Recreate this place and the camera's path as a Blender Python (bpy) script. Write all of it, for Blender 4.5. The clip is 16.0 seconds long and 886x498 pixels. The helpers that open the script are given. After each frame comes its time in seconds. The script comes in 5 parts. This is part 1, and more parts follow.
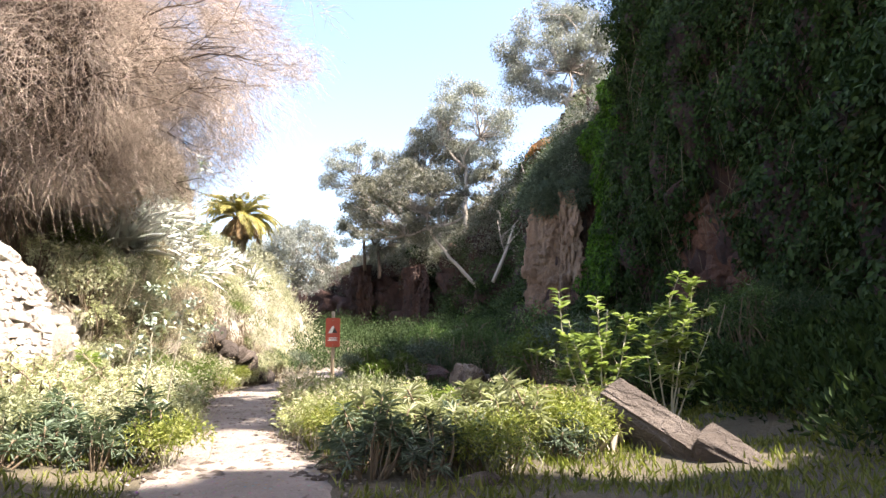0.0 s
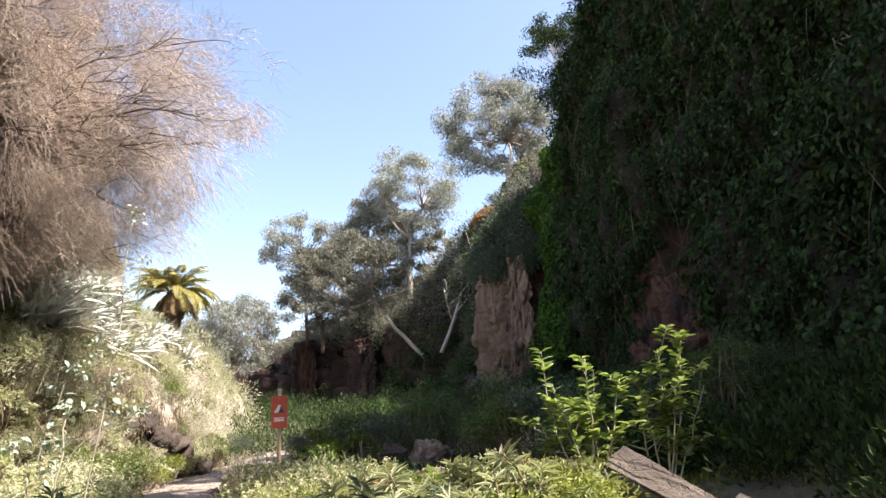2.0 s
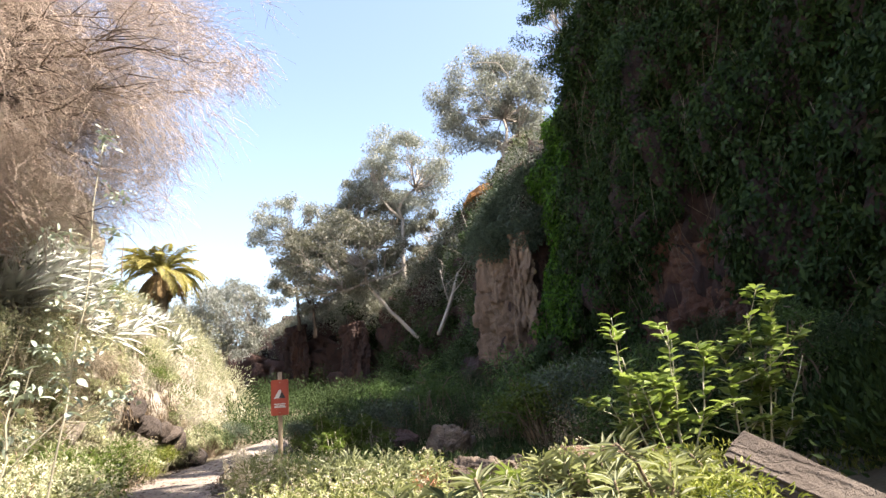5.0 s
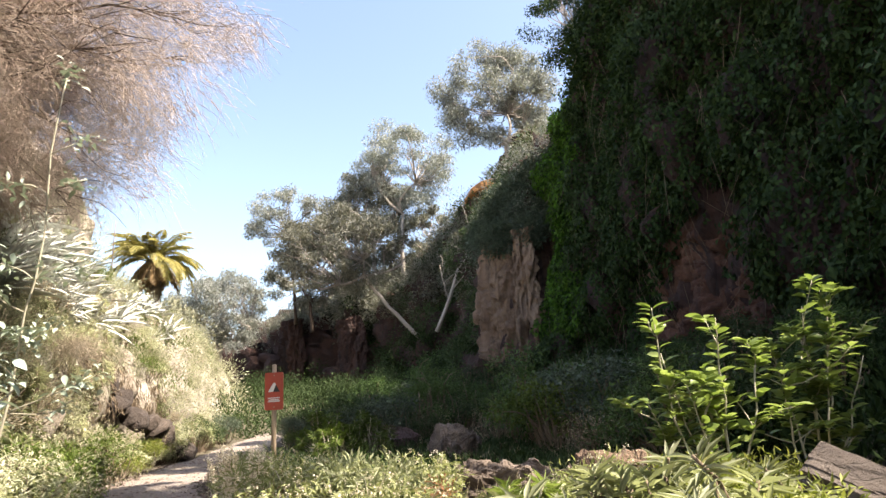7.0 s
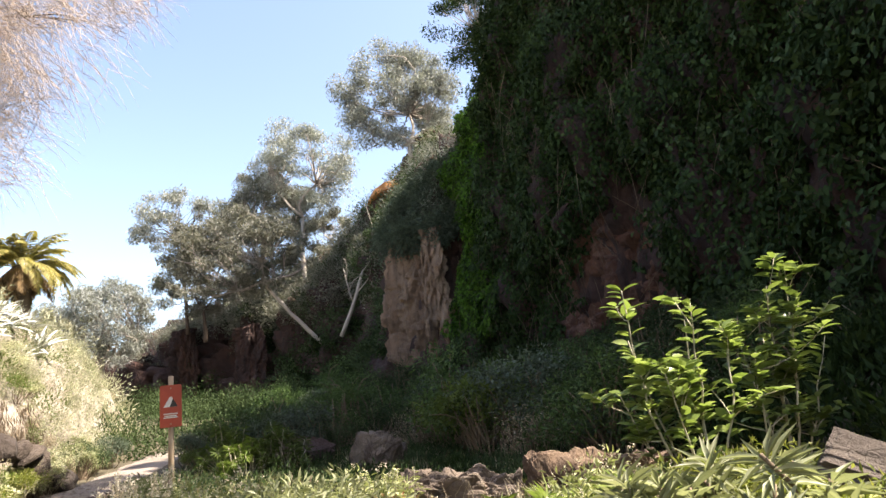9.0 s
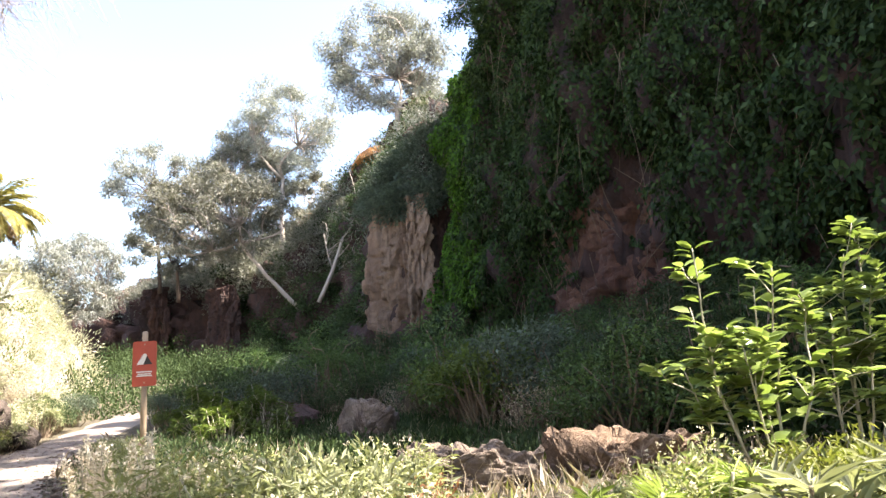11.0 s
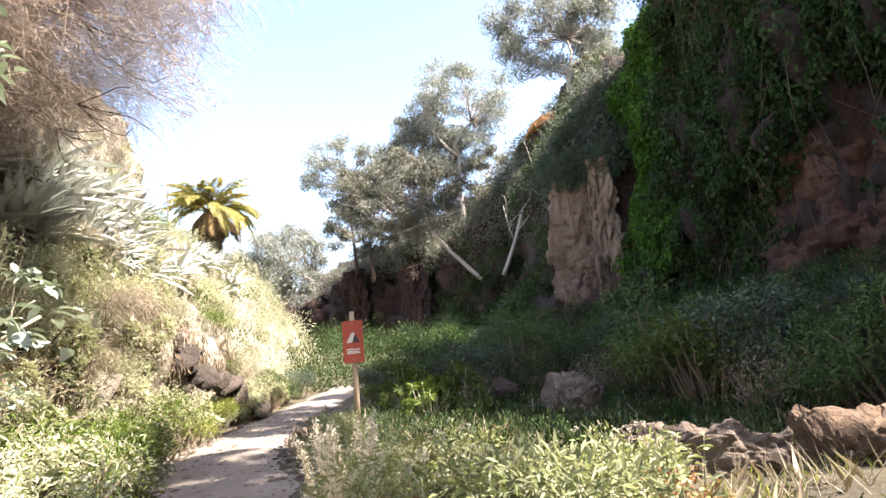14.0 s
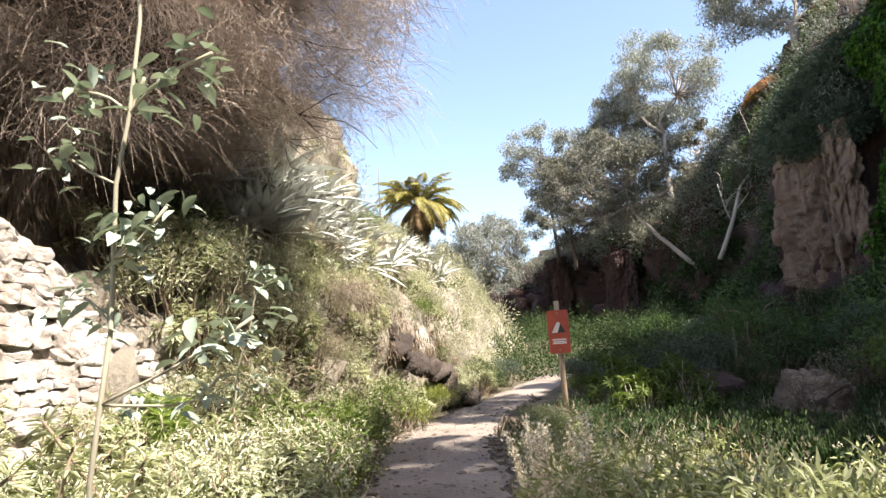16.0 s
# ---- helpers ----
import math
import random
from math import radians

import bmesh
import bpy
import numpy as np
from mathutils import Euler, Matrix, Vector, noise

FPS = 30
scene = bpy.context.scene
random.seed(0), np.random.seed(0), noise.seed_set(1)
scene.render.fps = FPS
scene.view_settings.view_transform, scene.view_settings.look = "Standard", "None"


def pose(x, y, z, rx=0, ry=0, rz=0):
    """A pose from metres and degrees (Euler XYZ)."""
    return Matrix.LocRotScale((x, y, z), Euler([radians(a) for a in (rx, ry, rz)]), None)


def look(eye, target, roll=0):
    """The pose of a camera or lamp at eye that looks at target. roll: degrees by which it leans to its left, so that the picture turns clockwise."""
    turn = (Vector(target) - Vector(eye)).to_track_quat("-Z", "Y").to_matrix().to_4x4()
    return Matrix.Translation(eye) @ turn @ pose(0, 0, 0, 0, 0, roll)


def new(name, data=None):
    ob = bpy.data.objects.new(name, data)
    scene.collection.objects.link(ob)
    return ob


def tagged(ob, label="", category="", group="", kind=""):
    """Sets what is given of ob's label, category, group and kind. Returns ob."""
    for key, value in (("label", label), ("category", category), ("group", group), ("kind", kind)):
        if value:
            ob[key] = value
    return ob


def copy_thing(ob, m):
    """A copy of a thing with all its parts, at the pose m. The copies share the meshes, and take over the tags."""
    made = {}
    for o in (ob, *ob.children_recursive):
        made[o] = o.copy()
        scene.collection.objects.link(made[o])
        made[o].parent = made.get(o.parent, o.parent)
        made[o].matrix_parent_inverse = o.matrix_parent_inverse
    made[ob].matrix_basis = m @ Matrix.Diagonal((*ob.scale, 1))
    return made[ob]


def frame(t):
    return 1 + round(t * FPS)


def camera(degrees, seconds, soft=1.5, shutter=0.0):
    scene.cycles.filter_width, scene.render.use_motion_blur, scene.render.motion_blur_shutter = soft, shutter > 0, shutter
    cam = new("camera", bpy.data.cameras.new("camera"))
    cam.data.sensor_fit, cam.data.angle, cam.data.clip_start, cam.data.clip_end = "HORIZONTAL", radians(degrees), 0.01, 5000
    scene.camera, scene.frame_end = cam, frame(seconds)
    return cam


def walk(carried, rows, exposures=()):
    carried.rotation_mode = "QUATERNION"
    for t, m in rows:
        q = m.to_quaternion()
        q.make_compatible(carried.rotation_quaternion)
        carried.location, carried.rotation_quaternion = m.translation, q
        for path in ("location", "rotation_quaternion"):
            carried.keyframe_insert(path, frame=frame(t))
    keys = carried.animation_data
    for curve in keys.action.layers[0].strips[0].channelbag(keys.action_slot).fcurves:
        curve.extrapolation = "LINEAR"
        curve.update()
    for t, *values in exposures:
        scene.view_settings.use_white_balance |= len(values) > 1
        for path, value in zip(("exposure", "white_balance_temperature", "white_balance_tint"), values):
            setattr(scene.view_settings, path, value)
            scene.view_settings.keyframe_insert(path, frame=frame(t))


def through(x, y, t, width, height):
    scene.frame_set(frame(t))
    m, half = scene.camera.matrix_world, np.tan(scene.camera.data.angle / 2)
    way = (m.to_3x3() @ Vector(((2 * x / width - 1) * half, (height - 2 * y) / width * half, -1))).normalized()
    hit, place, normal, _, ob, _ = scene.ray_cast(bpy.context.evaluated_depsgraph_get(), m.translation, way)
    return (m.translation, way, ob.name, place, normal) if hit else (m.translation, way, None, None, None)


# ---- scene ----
cam = camera(70.0, 16.0)
PATH = [
    (0, (1.09, -1.037, 0.788), (1.034, 0.93, 1.146), -0.7),
    (0.5, (0.993, -0.825, 0.811), (0.91, 1.13, 1.227), -3.1),
    (1, (0.862, -0.616, 0.812), (0.743, 1.335, 1.235), -2.3),
    (1.5, (0.808, -0.283, 0.815), (0.765, 1.617, 1.437), -2.2),
    (2, (0.689, -0.06, 0.797), (0.824, 1.852, 1.369), -3.7),
    (2.5, (0.587, 0.214, 0.807), (0.951, 2.133, 1.237), -6.5),
    (3, (0.503, 0.441, 0.804), (0.8, 2.361, 1.28), -3.1),
    (3.5, (0.398, 0.718, 0.79), (0.567, 2.662, 1.232), -2.3),
    (4, (0.251, 1.003, 0.818), (0.43, 2.94, 1.281), -5.0),
    (6.5, (0.002, 2.459, 0.926), (0.167, 4.373, 1.482), -3.7),
    (7, (-0.071, 2.579, 0.919), (0.106, 4.503, 1.434), -3.5),
    (7.5, (-0.23, 2.781, 0.899), (-0.038, 4.71, 1.391), -7.8),
    (8, (-0.301, 3.04, 0.927), (0.027, 4.952, 1.413), -9.2),
    (8.5, (-0.344, 3.349, 0.944), (0.024, 5.262, 1.397), -5.7),
    (9, (-0.418, 3.572, 0.967), (0.072, 5.446, 1.468), -6.7),
    (9.5, (-0.572, 3.812, 0.981), (0.019, 5.684, 1.364), -6.0),
    (12, (-0.714, 5.034, 0.991), (-0.196, 6.918, 1.419), -3.1),
    (12.5, (-0.698, 5.145, 1.005), (-0.241, 7.057, 1.374), -3.5),
    (13, (-0.741, 5.176, 1.032), (-0.401, 7.107, 1.426), -4.6),
    (13.5, (-0.746, 5.227, 1.039), (-0.446, 7.166, 1.427), -4.5),
    (14, (-0.862, 5.085, 1.072), (-0.862, 7.05, 1.44), -5.3),
    (14.5, (-0.981, 5.388, 1.087), (-1.49, 7.288, 1.451), -3.4),
    (15, (-0.979, 5.349, 1.117), (-1.733, 7.171, 1.452), -3.8),
    (15.5, (-0.959, 5.32, 1.119), (-1.73, 7.134, 1.458), -3.4),
    (16, (-0.934, 5.332, 1.128), (-1.553, 7.195, 1.509), -3.8),
]
walk(cam, [(t, look(e, g, r)) for t, e, g, r in PATH],
     [(0, 2.35, 6900, 15), (1.2, 2.2, 6900, 15), (2.0, 1.9, 6900, 15), (3.2, 2.15, 6950, 15), (4.2, 2.15, 7000, 15), (6.5, 2.0, 7200, 14), (8.8, 2.0, 7200, 14), (9.6, 2.2, 7100, 14),
      (11.8, 2.85, 6900, 15), (13.3, 2.85, 6900, 15), (14.0, 2.5, 6900, 15), (14.5, 2.35, 6900, 15), (15.2, 2.0, 6800, 13), (16, 1.9, 6800, 13)])

# ---- light ----
SUN = Vector((0.52, -0.25, 0.82)).normalized()
world = bpy.data.worlds.new("sky")
scene.world = world
world.use_nodes = True
wn = world.node_tree
sky = wn.nodes.new("ShaderNodeTexSky")
sky.sky_type, sky.sun_disc = "NISHITA", False
sky.sun_elevation = math.asin(SUN.z)
sky.sun_rotation = math.atan2(SUN.x, SUN.y)
sky.air_density, sky.dust_density, sky.ozone_density = 1.0, 1.4, 0.3
wn.links.new(sky.outputs[0], wn.nodes["Background"].inputs[0])
wn.nodes["Background"].inputs[1].default_value = 0.11
sun = new("sun", bpy.data.lights.new("sun", "SUN"))
sun.data.energy, sun.data.angle, sun.data.color = 5.0, radians(0.53), (1.0, 0.95, 0.86)
sun.matrix_world = look(SUN * 60, (0, 0, 0))


# ---- materials ----
def nodes_of(name):
    m = bpy.data.materials.new(name)
    m.use_nodes = True
    return m, m.node_tree, m.node_tree.nodes["Principled BSDF"]


def add(nt, kind, **values):
    n = nt.nodes.new(kind)
    for k, v in values.items():
        n.inputs[k.replace("_", " ")].default_value = v
    return n


def ramp(nt, fac, *stops):
    n = nt.nodes.new("ShaderNodeValToRGB")
    while len(n.color_ramp.elements) < len(stops):
        n.color_ramp.elements.new(0.5)
    for e, (p, c) in zip(n.color_ramp.elements, stops):
        e.position, e.color = p, (*c, 1)
    nt.links.new(fac, n.inputs[0])
    return n.outputs[0]


def mixed(nt, fac, a, b, blend="MIX"):
    n = nt.nodes.new("ShaderNodeMix")
    n.data_type, n.blend_type = "RGBA", blend
    for v, i in ((fac, 0), (a, 6), (b, 7)):
        if isinstance(v, (int, float)):
            n.inputs[i].default_value = v
        elif isinstance(v, tuple):
            n.inputs[i].default_value = (*v, 1)
        else:
            nt.links.new(v, n.inputs[i])
    return n.outputs[2]


def place(nt, scale=(1, 1, 1)):
    g = nt.nodes.new("ShaderNodeNewGeometry")
    mp = nt.nodes.new("ShaderNodeMapping")
    mp.inputs["Scale"].default_value = scale
    nt.links.new(g.outputs["Position"], mp.inputs[0])
    return mp.outputs[0]


def grain(nt, vec, scale, detail=6.0, rough=0.6):
    n = add(nt, "ShaderNodeTexNoise", Scale=scale, Detail=detail, Roughness=rough)
    nt.links.new(vec, n.inputs["Vector"])
    return n.outputs[0]


def bumped(nt, p, height, strength, distance):
    b = add(nt, "ShaderNodeBump", Strength=strength, Distance=distance)
    nt.links.new(height, b.inputs["Height"])
    nt.links.new(b.outputs[0], p.inputs["Normal"])


def leaf_mat(name, dark, mid, light, through=0.35, rough=0.45, gloss=0.25):
    """Leaves that differ one from another and let some light through."""
    m, nt, p = nodes_of(name)
    g = nt.nodes.new("ShaderNodeNewGeometry")
    o = nt.nodes.new("ShaderNodeObjectInfo")
    c = ramp(nt, g.outputs["Random Per Island"], (0.0, dark), (0.55, mid), (1.0, light))
    hsv = add(nt, "ShaderNodeHueSaturation", Saturation=1.0)
    mr = add(nt, "ShaderNodeMapRange", To_Min=0.75, To_Max=1.3)
    nt.links.new(o.outputs["Random"], mr.inputs[0])
    nt.links.new(mr.outputs[0], hsv.inputs["Value"])
    nt.links.new(c, hsv.inputs["Color"])
    col = mixed(nt, grain(nt, place(nt), 14.0, 3.0), hsv.outputs[0], mixed(nt, 0.5, hsv.outputs[0], (mid[0] * 1.3, mid[1] * 1.1, mid[2] * 0.95)))
    nt.links.new(col, p.inputs["Base Color"])
    p.inputs["Roughness"].default_value = rough
    p.inputs["Specular IOR Level"].default_value = gloss
    tr = nt.nodes.new("ShaderNodeBsdfTranslucent")
    nt.links.new(mixed(nt, 1.0, col, (1.15, 1.2, 0.85), "MULTIPLY"), tr.inputs[0])
    ms = nt.nodes.new("ShaderNodeMixShader")
    ms.inputs[0].default_value = through
    nt.links.new(p.outputs[0], ms.inputs[1])
    nt.links.new(tr.outputs[0], ms.inputs[2])
    nt.links.new(ms.outputs[0], nt.nodes["Material Output"].inputs[0])
    return m


def bark_mat(name, a, b, scale=6.0, stretch=0.2, bump=0.5):
    m, nt, p = nodes_of(name)
    n = grain(nt, place(nt, (1, 1, stretch)), scale, 8.0, 0.65)
    big = grain(nt, place(nt), scale * 0.2, 3.0)
    c = mixed(nt, n, a, b)
    c = mixed(nt, ramp(nt, big, (0.35, (0, 0, 0)), (0.7, (1, 1, 1))), c, mixed(nt, 0.5, c, tuple(v * 0.55 for v in a)))
    nt.links.new(c, p.inputs["Base Color"])
    p.inputs["Roughness"].default_value = 0.85
    bumped(nt, p, n, bump, 0.02)
    return m


def rock_mat(name, dark, mid, light, stain, scale=1.0, tall=0.45, bump=0.6):
    """Weathered stone: broad tones, grain, upright streaks and dark joints."""
    m, nt, p = nodes_of(name)
    v = place(nt, (scale, scale, scale * tall))
    broad = grain(nt, v, 0.45, 5.0, 0.6)
    fine = grain(nt, place(nt, (scale, scale, scale)), 7.0, 9.0, 0.7)
    c = ramp(nt, broad, (0.28, dark), (0.5, mid), (0.72, light))
    c = mixed(nt, ramp(nt, fine, (0.3, (0, 0, 0)), (0.7, (1, 1, 1))), mixed(nt, 0.55, c, dark), c)
    vor = add(nt, "ShaderNodeTexVoronoi", Scale=1.1)
    vor.feature = "DISTANCE_TO_EDGE"
    wob = nt.nodes.new("ShaderNodeVectorMath")
    wob.operation = "ADD"
    wn_ = add(nt, "ShaderNodeTexNoise", Scale=1.3, Detail=4.0)
    nt.links.new(v, wn_.inputs["Vector"])
    nt.links.new(v, wob.inputs[0])
    nt.links.new(wn_.outputs["Color"], wob.inputs[1])
    nt.links.new(wob.outputs[0], vor.inputs["Vector"])
    joint = ramp(nt, vor.outputs["Distance"], (0.0, (0, 0, 0)), (0.05, (1, 1, 1)))
    c = mixed(nt, joint, mixed(nt, 0.22, c, tuple(q * 0.4 for q in dark)), c)
    streak = grain(nt, place(nt, (2.2, 2.2, 0.16)), 1.2, 4.0, 0.6)
    c = mixed(nt, ramp(nt, streak, (0.52, (0, 0, 0)), (0.68, (0.8, 0.8, 0.8))), c, stain)
    nt.links.new(c, p.inputs["Base Color"])
    p.inputs["Roughness"].default_value = 0.92
    rugged = grain(nt, v, 2.6, 10.0, 0.75)
    h = mixed(nt, 0.5, mixed(nt, 0.75, joint, fine), rugged)
    bumped(nt, p, h, min(1.0, bump * 1.6), 0.3 / scale)
    return m


def soil_mat(name, a, b, c, pebbly=0.4):
    m, nt, p = nodes_of(name)
    v = place(nt)
    broad, fine = grain(nt, v, 0.7, 5.0), grain(nt, v, 24.0, 8.0, 0.7)
    col = ramp(nt, broad, (0.3, a), (0.55, b), (0.75, c))
    col = mixed(nt, fine, mixed(nt, 0.5, col, tuple(q * 0.4 for q in a)), col)
    vor = add(nt, "ShaderNodeTexVoronoi", Scale=17.0)
    nt.links.new(v, vor.inputs["Vector"])
    col = mixed(nt, ramp(nt, vor.outputs["Distance"], (0.12, (pebbly,) * 3), (0.3, (0, 0, 0))), col, vor.outputs["Color"], "SOFT_LIGHT")
    nt.links.new(col, p.inputs["Base Color"])
    p.inputs["Roughness"].default_value = 0.95
    bumped(nt, p, mixed(nt, 0.5, fine, vor.outputs["Distance"]), 0.9, 0.05)
    return m


def plain_mat(name, col, rough=0.5, wear=0.15, scale=20.0):
    m, nt, p = nodes_of(name)
    n = grain(nt, place(nt), scale, 6.0)
    nt.links.new(mixed(nt, n, col, tuple(q * (1 - wear * 2) for q in col)), p.inputs["Base Color"])
    p.inputs["Roughness"].default_value = rough
    bumped(nt, p, n, 0.15, 0.003)
    return m


M_SOIL = soil_mat("earth with litter", (0.055, 0.045, 0.028), (0.10, 0.082, 0.05), (0.16, 0.13, 0.08), 0.3)
M_PATH = soil_mat("pale trodden dirt", (0.19, 0.155, 0.13), (0.29, 0.24, 0.205), (0.38, 0.325, 0.28), 0.8)
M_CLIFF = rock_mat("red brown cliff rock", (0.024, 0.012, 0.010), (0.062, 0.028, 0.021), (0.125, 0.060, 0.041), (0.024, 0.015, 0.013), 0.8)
M_TAN = rock_mat("tan weathered rock", (0.10, 0.058, 0.037), (0.20, 0.126, 0.082), (0.32, 0.225, 0.158), (0.09, 0.055, 0.037), 1.1, 0.4)
M_BANK = rock_mat("dry earth bank", (0.19, 0.16, 0.12), (0.34, 0.30, 0.245), (0.50, 0.46, 0.40), (0.17, 0.13, 0.10), 1.2, 0.5)
M_STONE = rock_mat("pale wall stone", (0.32, 0.27, 0.24), (0.50, 0.46, 0.43), (0.68, 0.65, 0.62), (0.28, 0.21, 0.17), 4.0, 1.0, 0.4)
M_REDROCK = rock_mat("rusty red cliff rock", (0.05, 0.02, 0.013), (0.125, 0.053, 0.032), (0.215, 0.108, 0.068), (0.042, 0.02, 0.015), 1.0)
M_BOULDER = rock_mat("grey brown boulder", (0.085, 0.062, 0.048), (0.18, 0.138, 0.108), (0.31, 0.25, 0.205), (0.07, 0.05, 0.038), 2.4, 1.0, 0.7)
M_ORANGE = rock_mat("orange earth", (0.36, 0.15, 0.05), (0.50, 0.22, 0.07), (0.60, 0.30, 0.12), (0.3, 0.12, 0.05), 1.0)
# Creeper green lowered further so that its colour carries the cliff's deep shade.
M_SHADECREEPER = leaf_mat("creeper leaf", (0.010, 0.020, 0.007), (0.021, 0.040, 0.012), (0.044, 0.072, 0.021), 0.15, 0.6, 0.08)
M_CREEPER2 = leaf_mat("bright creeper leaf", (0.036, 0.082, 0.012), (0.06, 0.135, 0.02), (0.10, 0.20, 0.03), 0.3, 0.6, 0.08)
M_NEARSHRUB = leaf_mat("pale green herb leaf", (0.13, 0.155, 0.06), (0.24, 0.27, 0.125), (0.40, 0.41, 0.26), 0.35)
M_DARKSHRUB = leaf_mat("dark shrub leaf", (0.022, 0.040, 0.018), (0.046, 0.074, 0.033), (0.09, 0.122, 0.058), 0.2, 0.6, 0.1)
M_MIDSHRUB = leaf_mat("green shrub leaf", (0.04, 0.07, 0.015), (0.085, 0.13, 0.026), (0.15, 0.20, 0.05), 0.35)
# Blue, yellow and grey shrub leaves are paled to paint in strong sun glare.
M_BLUESHRUB = leaf_mat("blue green spurge leaf", (0.10, 0.12, 0.065), (0.21, 0.235, 0.14), (0.36, 0.38, 0.25), 0.35)
M_YELLOWSHRUB = leaf_mat("yellow green shrub leaf paled for glare", (0.20, 0.225, 0.135), (0.36, 0.385, 0.265), (0.55, 0.56, 0.45), 0.35)
M_DRY = leaf_mat("dry straw", (0.22, 0.18, 0.135), (0.37, 0.325, 0.255), (0.53, 0.48, 0.40), 0.3, 0.7)
M_GREYSHRUB = leaf_mat("grey green shrub leaf", (0.16, 0.17, 0.12), (0.28, 0.29, 0.215), (0.43, 0.43, 0.34), 0.35, 0.6)
M_PINKBUD = leaf_mat("pale pinkish tamarisk leaf", (0.30, 0.25, 0.21), (0.45, 0.39, 0.34), (0.60, 0.55, 0.48), 0.3, 0.7)
# Rock colour darkened to paint the shade under the bank's overhang.
M_SHADEROCK = rock_mat("rock darkened for shade", (0.03, 0.022, 0.018), (0.06, 0.044, 0.035), (0.12, 0.09, 0.07), (0.035, 0.025, 0.02), 1.6)
M_BUSH = leaf_mat("glossy bush leaf", (0.08, 0.125, 0.03), (0.16, 0.225, 0.06), (0.28, 0.34, 0.12), 0.4, 0.28, 0.4)
M_TOBACCO = leaf_mat("tree tobacco leaf", (0.15, 0.20, 0.16), (0.25, 0.31, 0.26), (0.38, 0.44, 0.38), 0.15, 0.45)
M_SLAB = rock_mat("split grey slab", (0.055, 0.041, 0.033), (0.11, 0.086, 0.07), (0.19, 0.155, 0.132), (0.055, 0.041, 0.033), 2.6, 1.0, 0.7)
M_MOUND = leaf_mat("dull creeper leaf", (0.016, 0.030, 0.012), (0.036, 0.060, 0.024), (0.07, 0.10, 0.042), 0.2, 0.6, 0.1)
M_AGAVE = leaf_mat("agave blade", (0.42, 0.46, 0.44), (0.56, 0.60, 0.58), (0.68, 0.71, 0.67), 0.05, 0.5)
M_PALM = leaf_mat("palm leaflet", (0.13, 0.135, 0.045), (0.25, 0.235, 0.08), (0.42, 0.35, 0.14), 0.35)
M_PALMDRY = leaf_mat("dead palm frond", (0.16, 0.11, 0.06), (0.28, 0.20, 0.11), (0.40, 0.31, 0.19), 0.25, 0.7)
M_EUCA = leaf_mat("eucalyptus leaf", (0.125, 0.142, 0.138), (0.22, 0.242, 0.236), (0.35, 0.372, 0.365), 0.3, 0.5)
M_EUCAOLIVE = leaf_mat("olive grey eucalyptus leaf", (0.088, 0.096, 0.082), (0.165, 0.174, 0.152), (0.285, 0.29, 0.262), 0.3, 0.5)
# Darker copy of the spurge leaf: foreground shade put into the colour.
M_SPURGESHADE = leaf_mat("spurge leaf darkened for shade", (0.045, 0.068, 0.048), (0.085, 0.118, 0.082), (0.16, 0.20, 0.14), 0.25)
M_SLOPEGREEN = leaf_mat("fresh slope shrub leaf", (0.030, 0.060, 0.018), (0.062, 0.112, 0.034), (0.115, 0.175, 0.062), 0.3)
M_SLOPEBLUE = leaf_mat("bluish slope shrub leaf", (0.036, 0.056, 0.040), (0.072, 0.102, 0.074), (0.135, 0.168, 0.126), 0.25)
M_BROWNROCK = rock_mat("brown crumbling rock", (0.09, 0.055, 0.035), (0.20, 0.135, 0.09), (0.32, 0.235, 0.17), (0.07, 0.045, 0.03), 3.0, 1.0, 0.8)
M_FLOWER = leaf_mat("white flower heads", (0.45, 0.40, 0.33), (0.60, 0.55, 0.46), (0.72, 0.68, 0.60), 0.3, 0.7)
M_RUST = leaf_mat("withered leaf", (0.15, 0.07, 0.04), (0.26, 0.13, 0.075), (0.38, 0.23, 0.14), 0.3, 0.7)
M_GRASS = leaf_mat("grass blade", (0.08, 0.11, 0.02), (0.15, 0.18, 0.04), (0.27, 0.27, 0.09), 0.35, 0.5)
M_TWIG = bark_mat("pinkish grey twig", (0.29, 0.215, 0.165), (0.54, 0.45, 0.385), 3.0, 1.0, 0.2)
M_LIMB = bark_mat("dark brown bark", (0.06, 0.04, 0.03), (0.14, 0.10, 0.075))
M_WHITEBARK = bark_mat("pale peeling bark", (0.26, 0.22, 0.19), (0.44, 0.39, 0.34), 2.0, 0.15)
M_STEM = bark_mat("pale green stem", (0.30, 0.27, 0.19), (0.46, 0.43, 0.33), 14.0, 0.2, 0.2)
M_BROWNSTEM = bark_mat("brown stem", (0.12, 0.085, 0.055), (0.24, 0.18, 0.12), 16.0, 0.3, 0.3)
M_PALMTRUNK = bark_mat("fibrous palm trunk", (0.10, 0.075, 0.05), (0.22, 0.17, 0.12), 5.0, 1.6, 0.9)
M_POST = bark_mat("weathered timber post", (0.34, 0.25, 0.17), (0.52, 0.41, 0.30), 12.0, 0.06, 0.3)
M_RED = plain_mat("faded red sign paint", (0.46, 0.075, 0.04), 0.45)
M_WHITE = plain_mat("white sign paint", (0.78, 0.76, 0.72), 0.5)
M_BLACK = plain_mat("black sign paint", (0.03, 0.025, 0.025), 0.5)


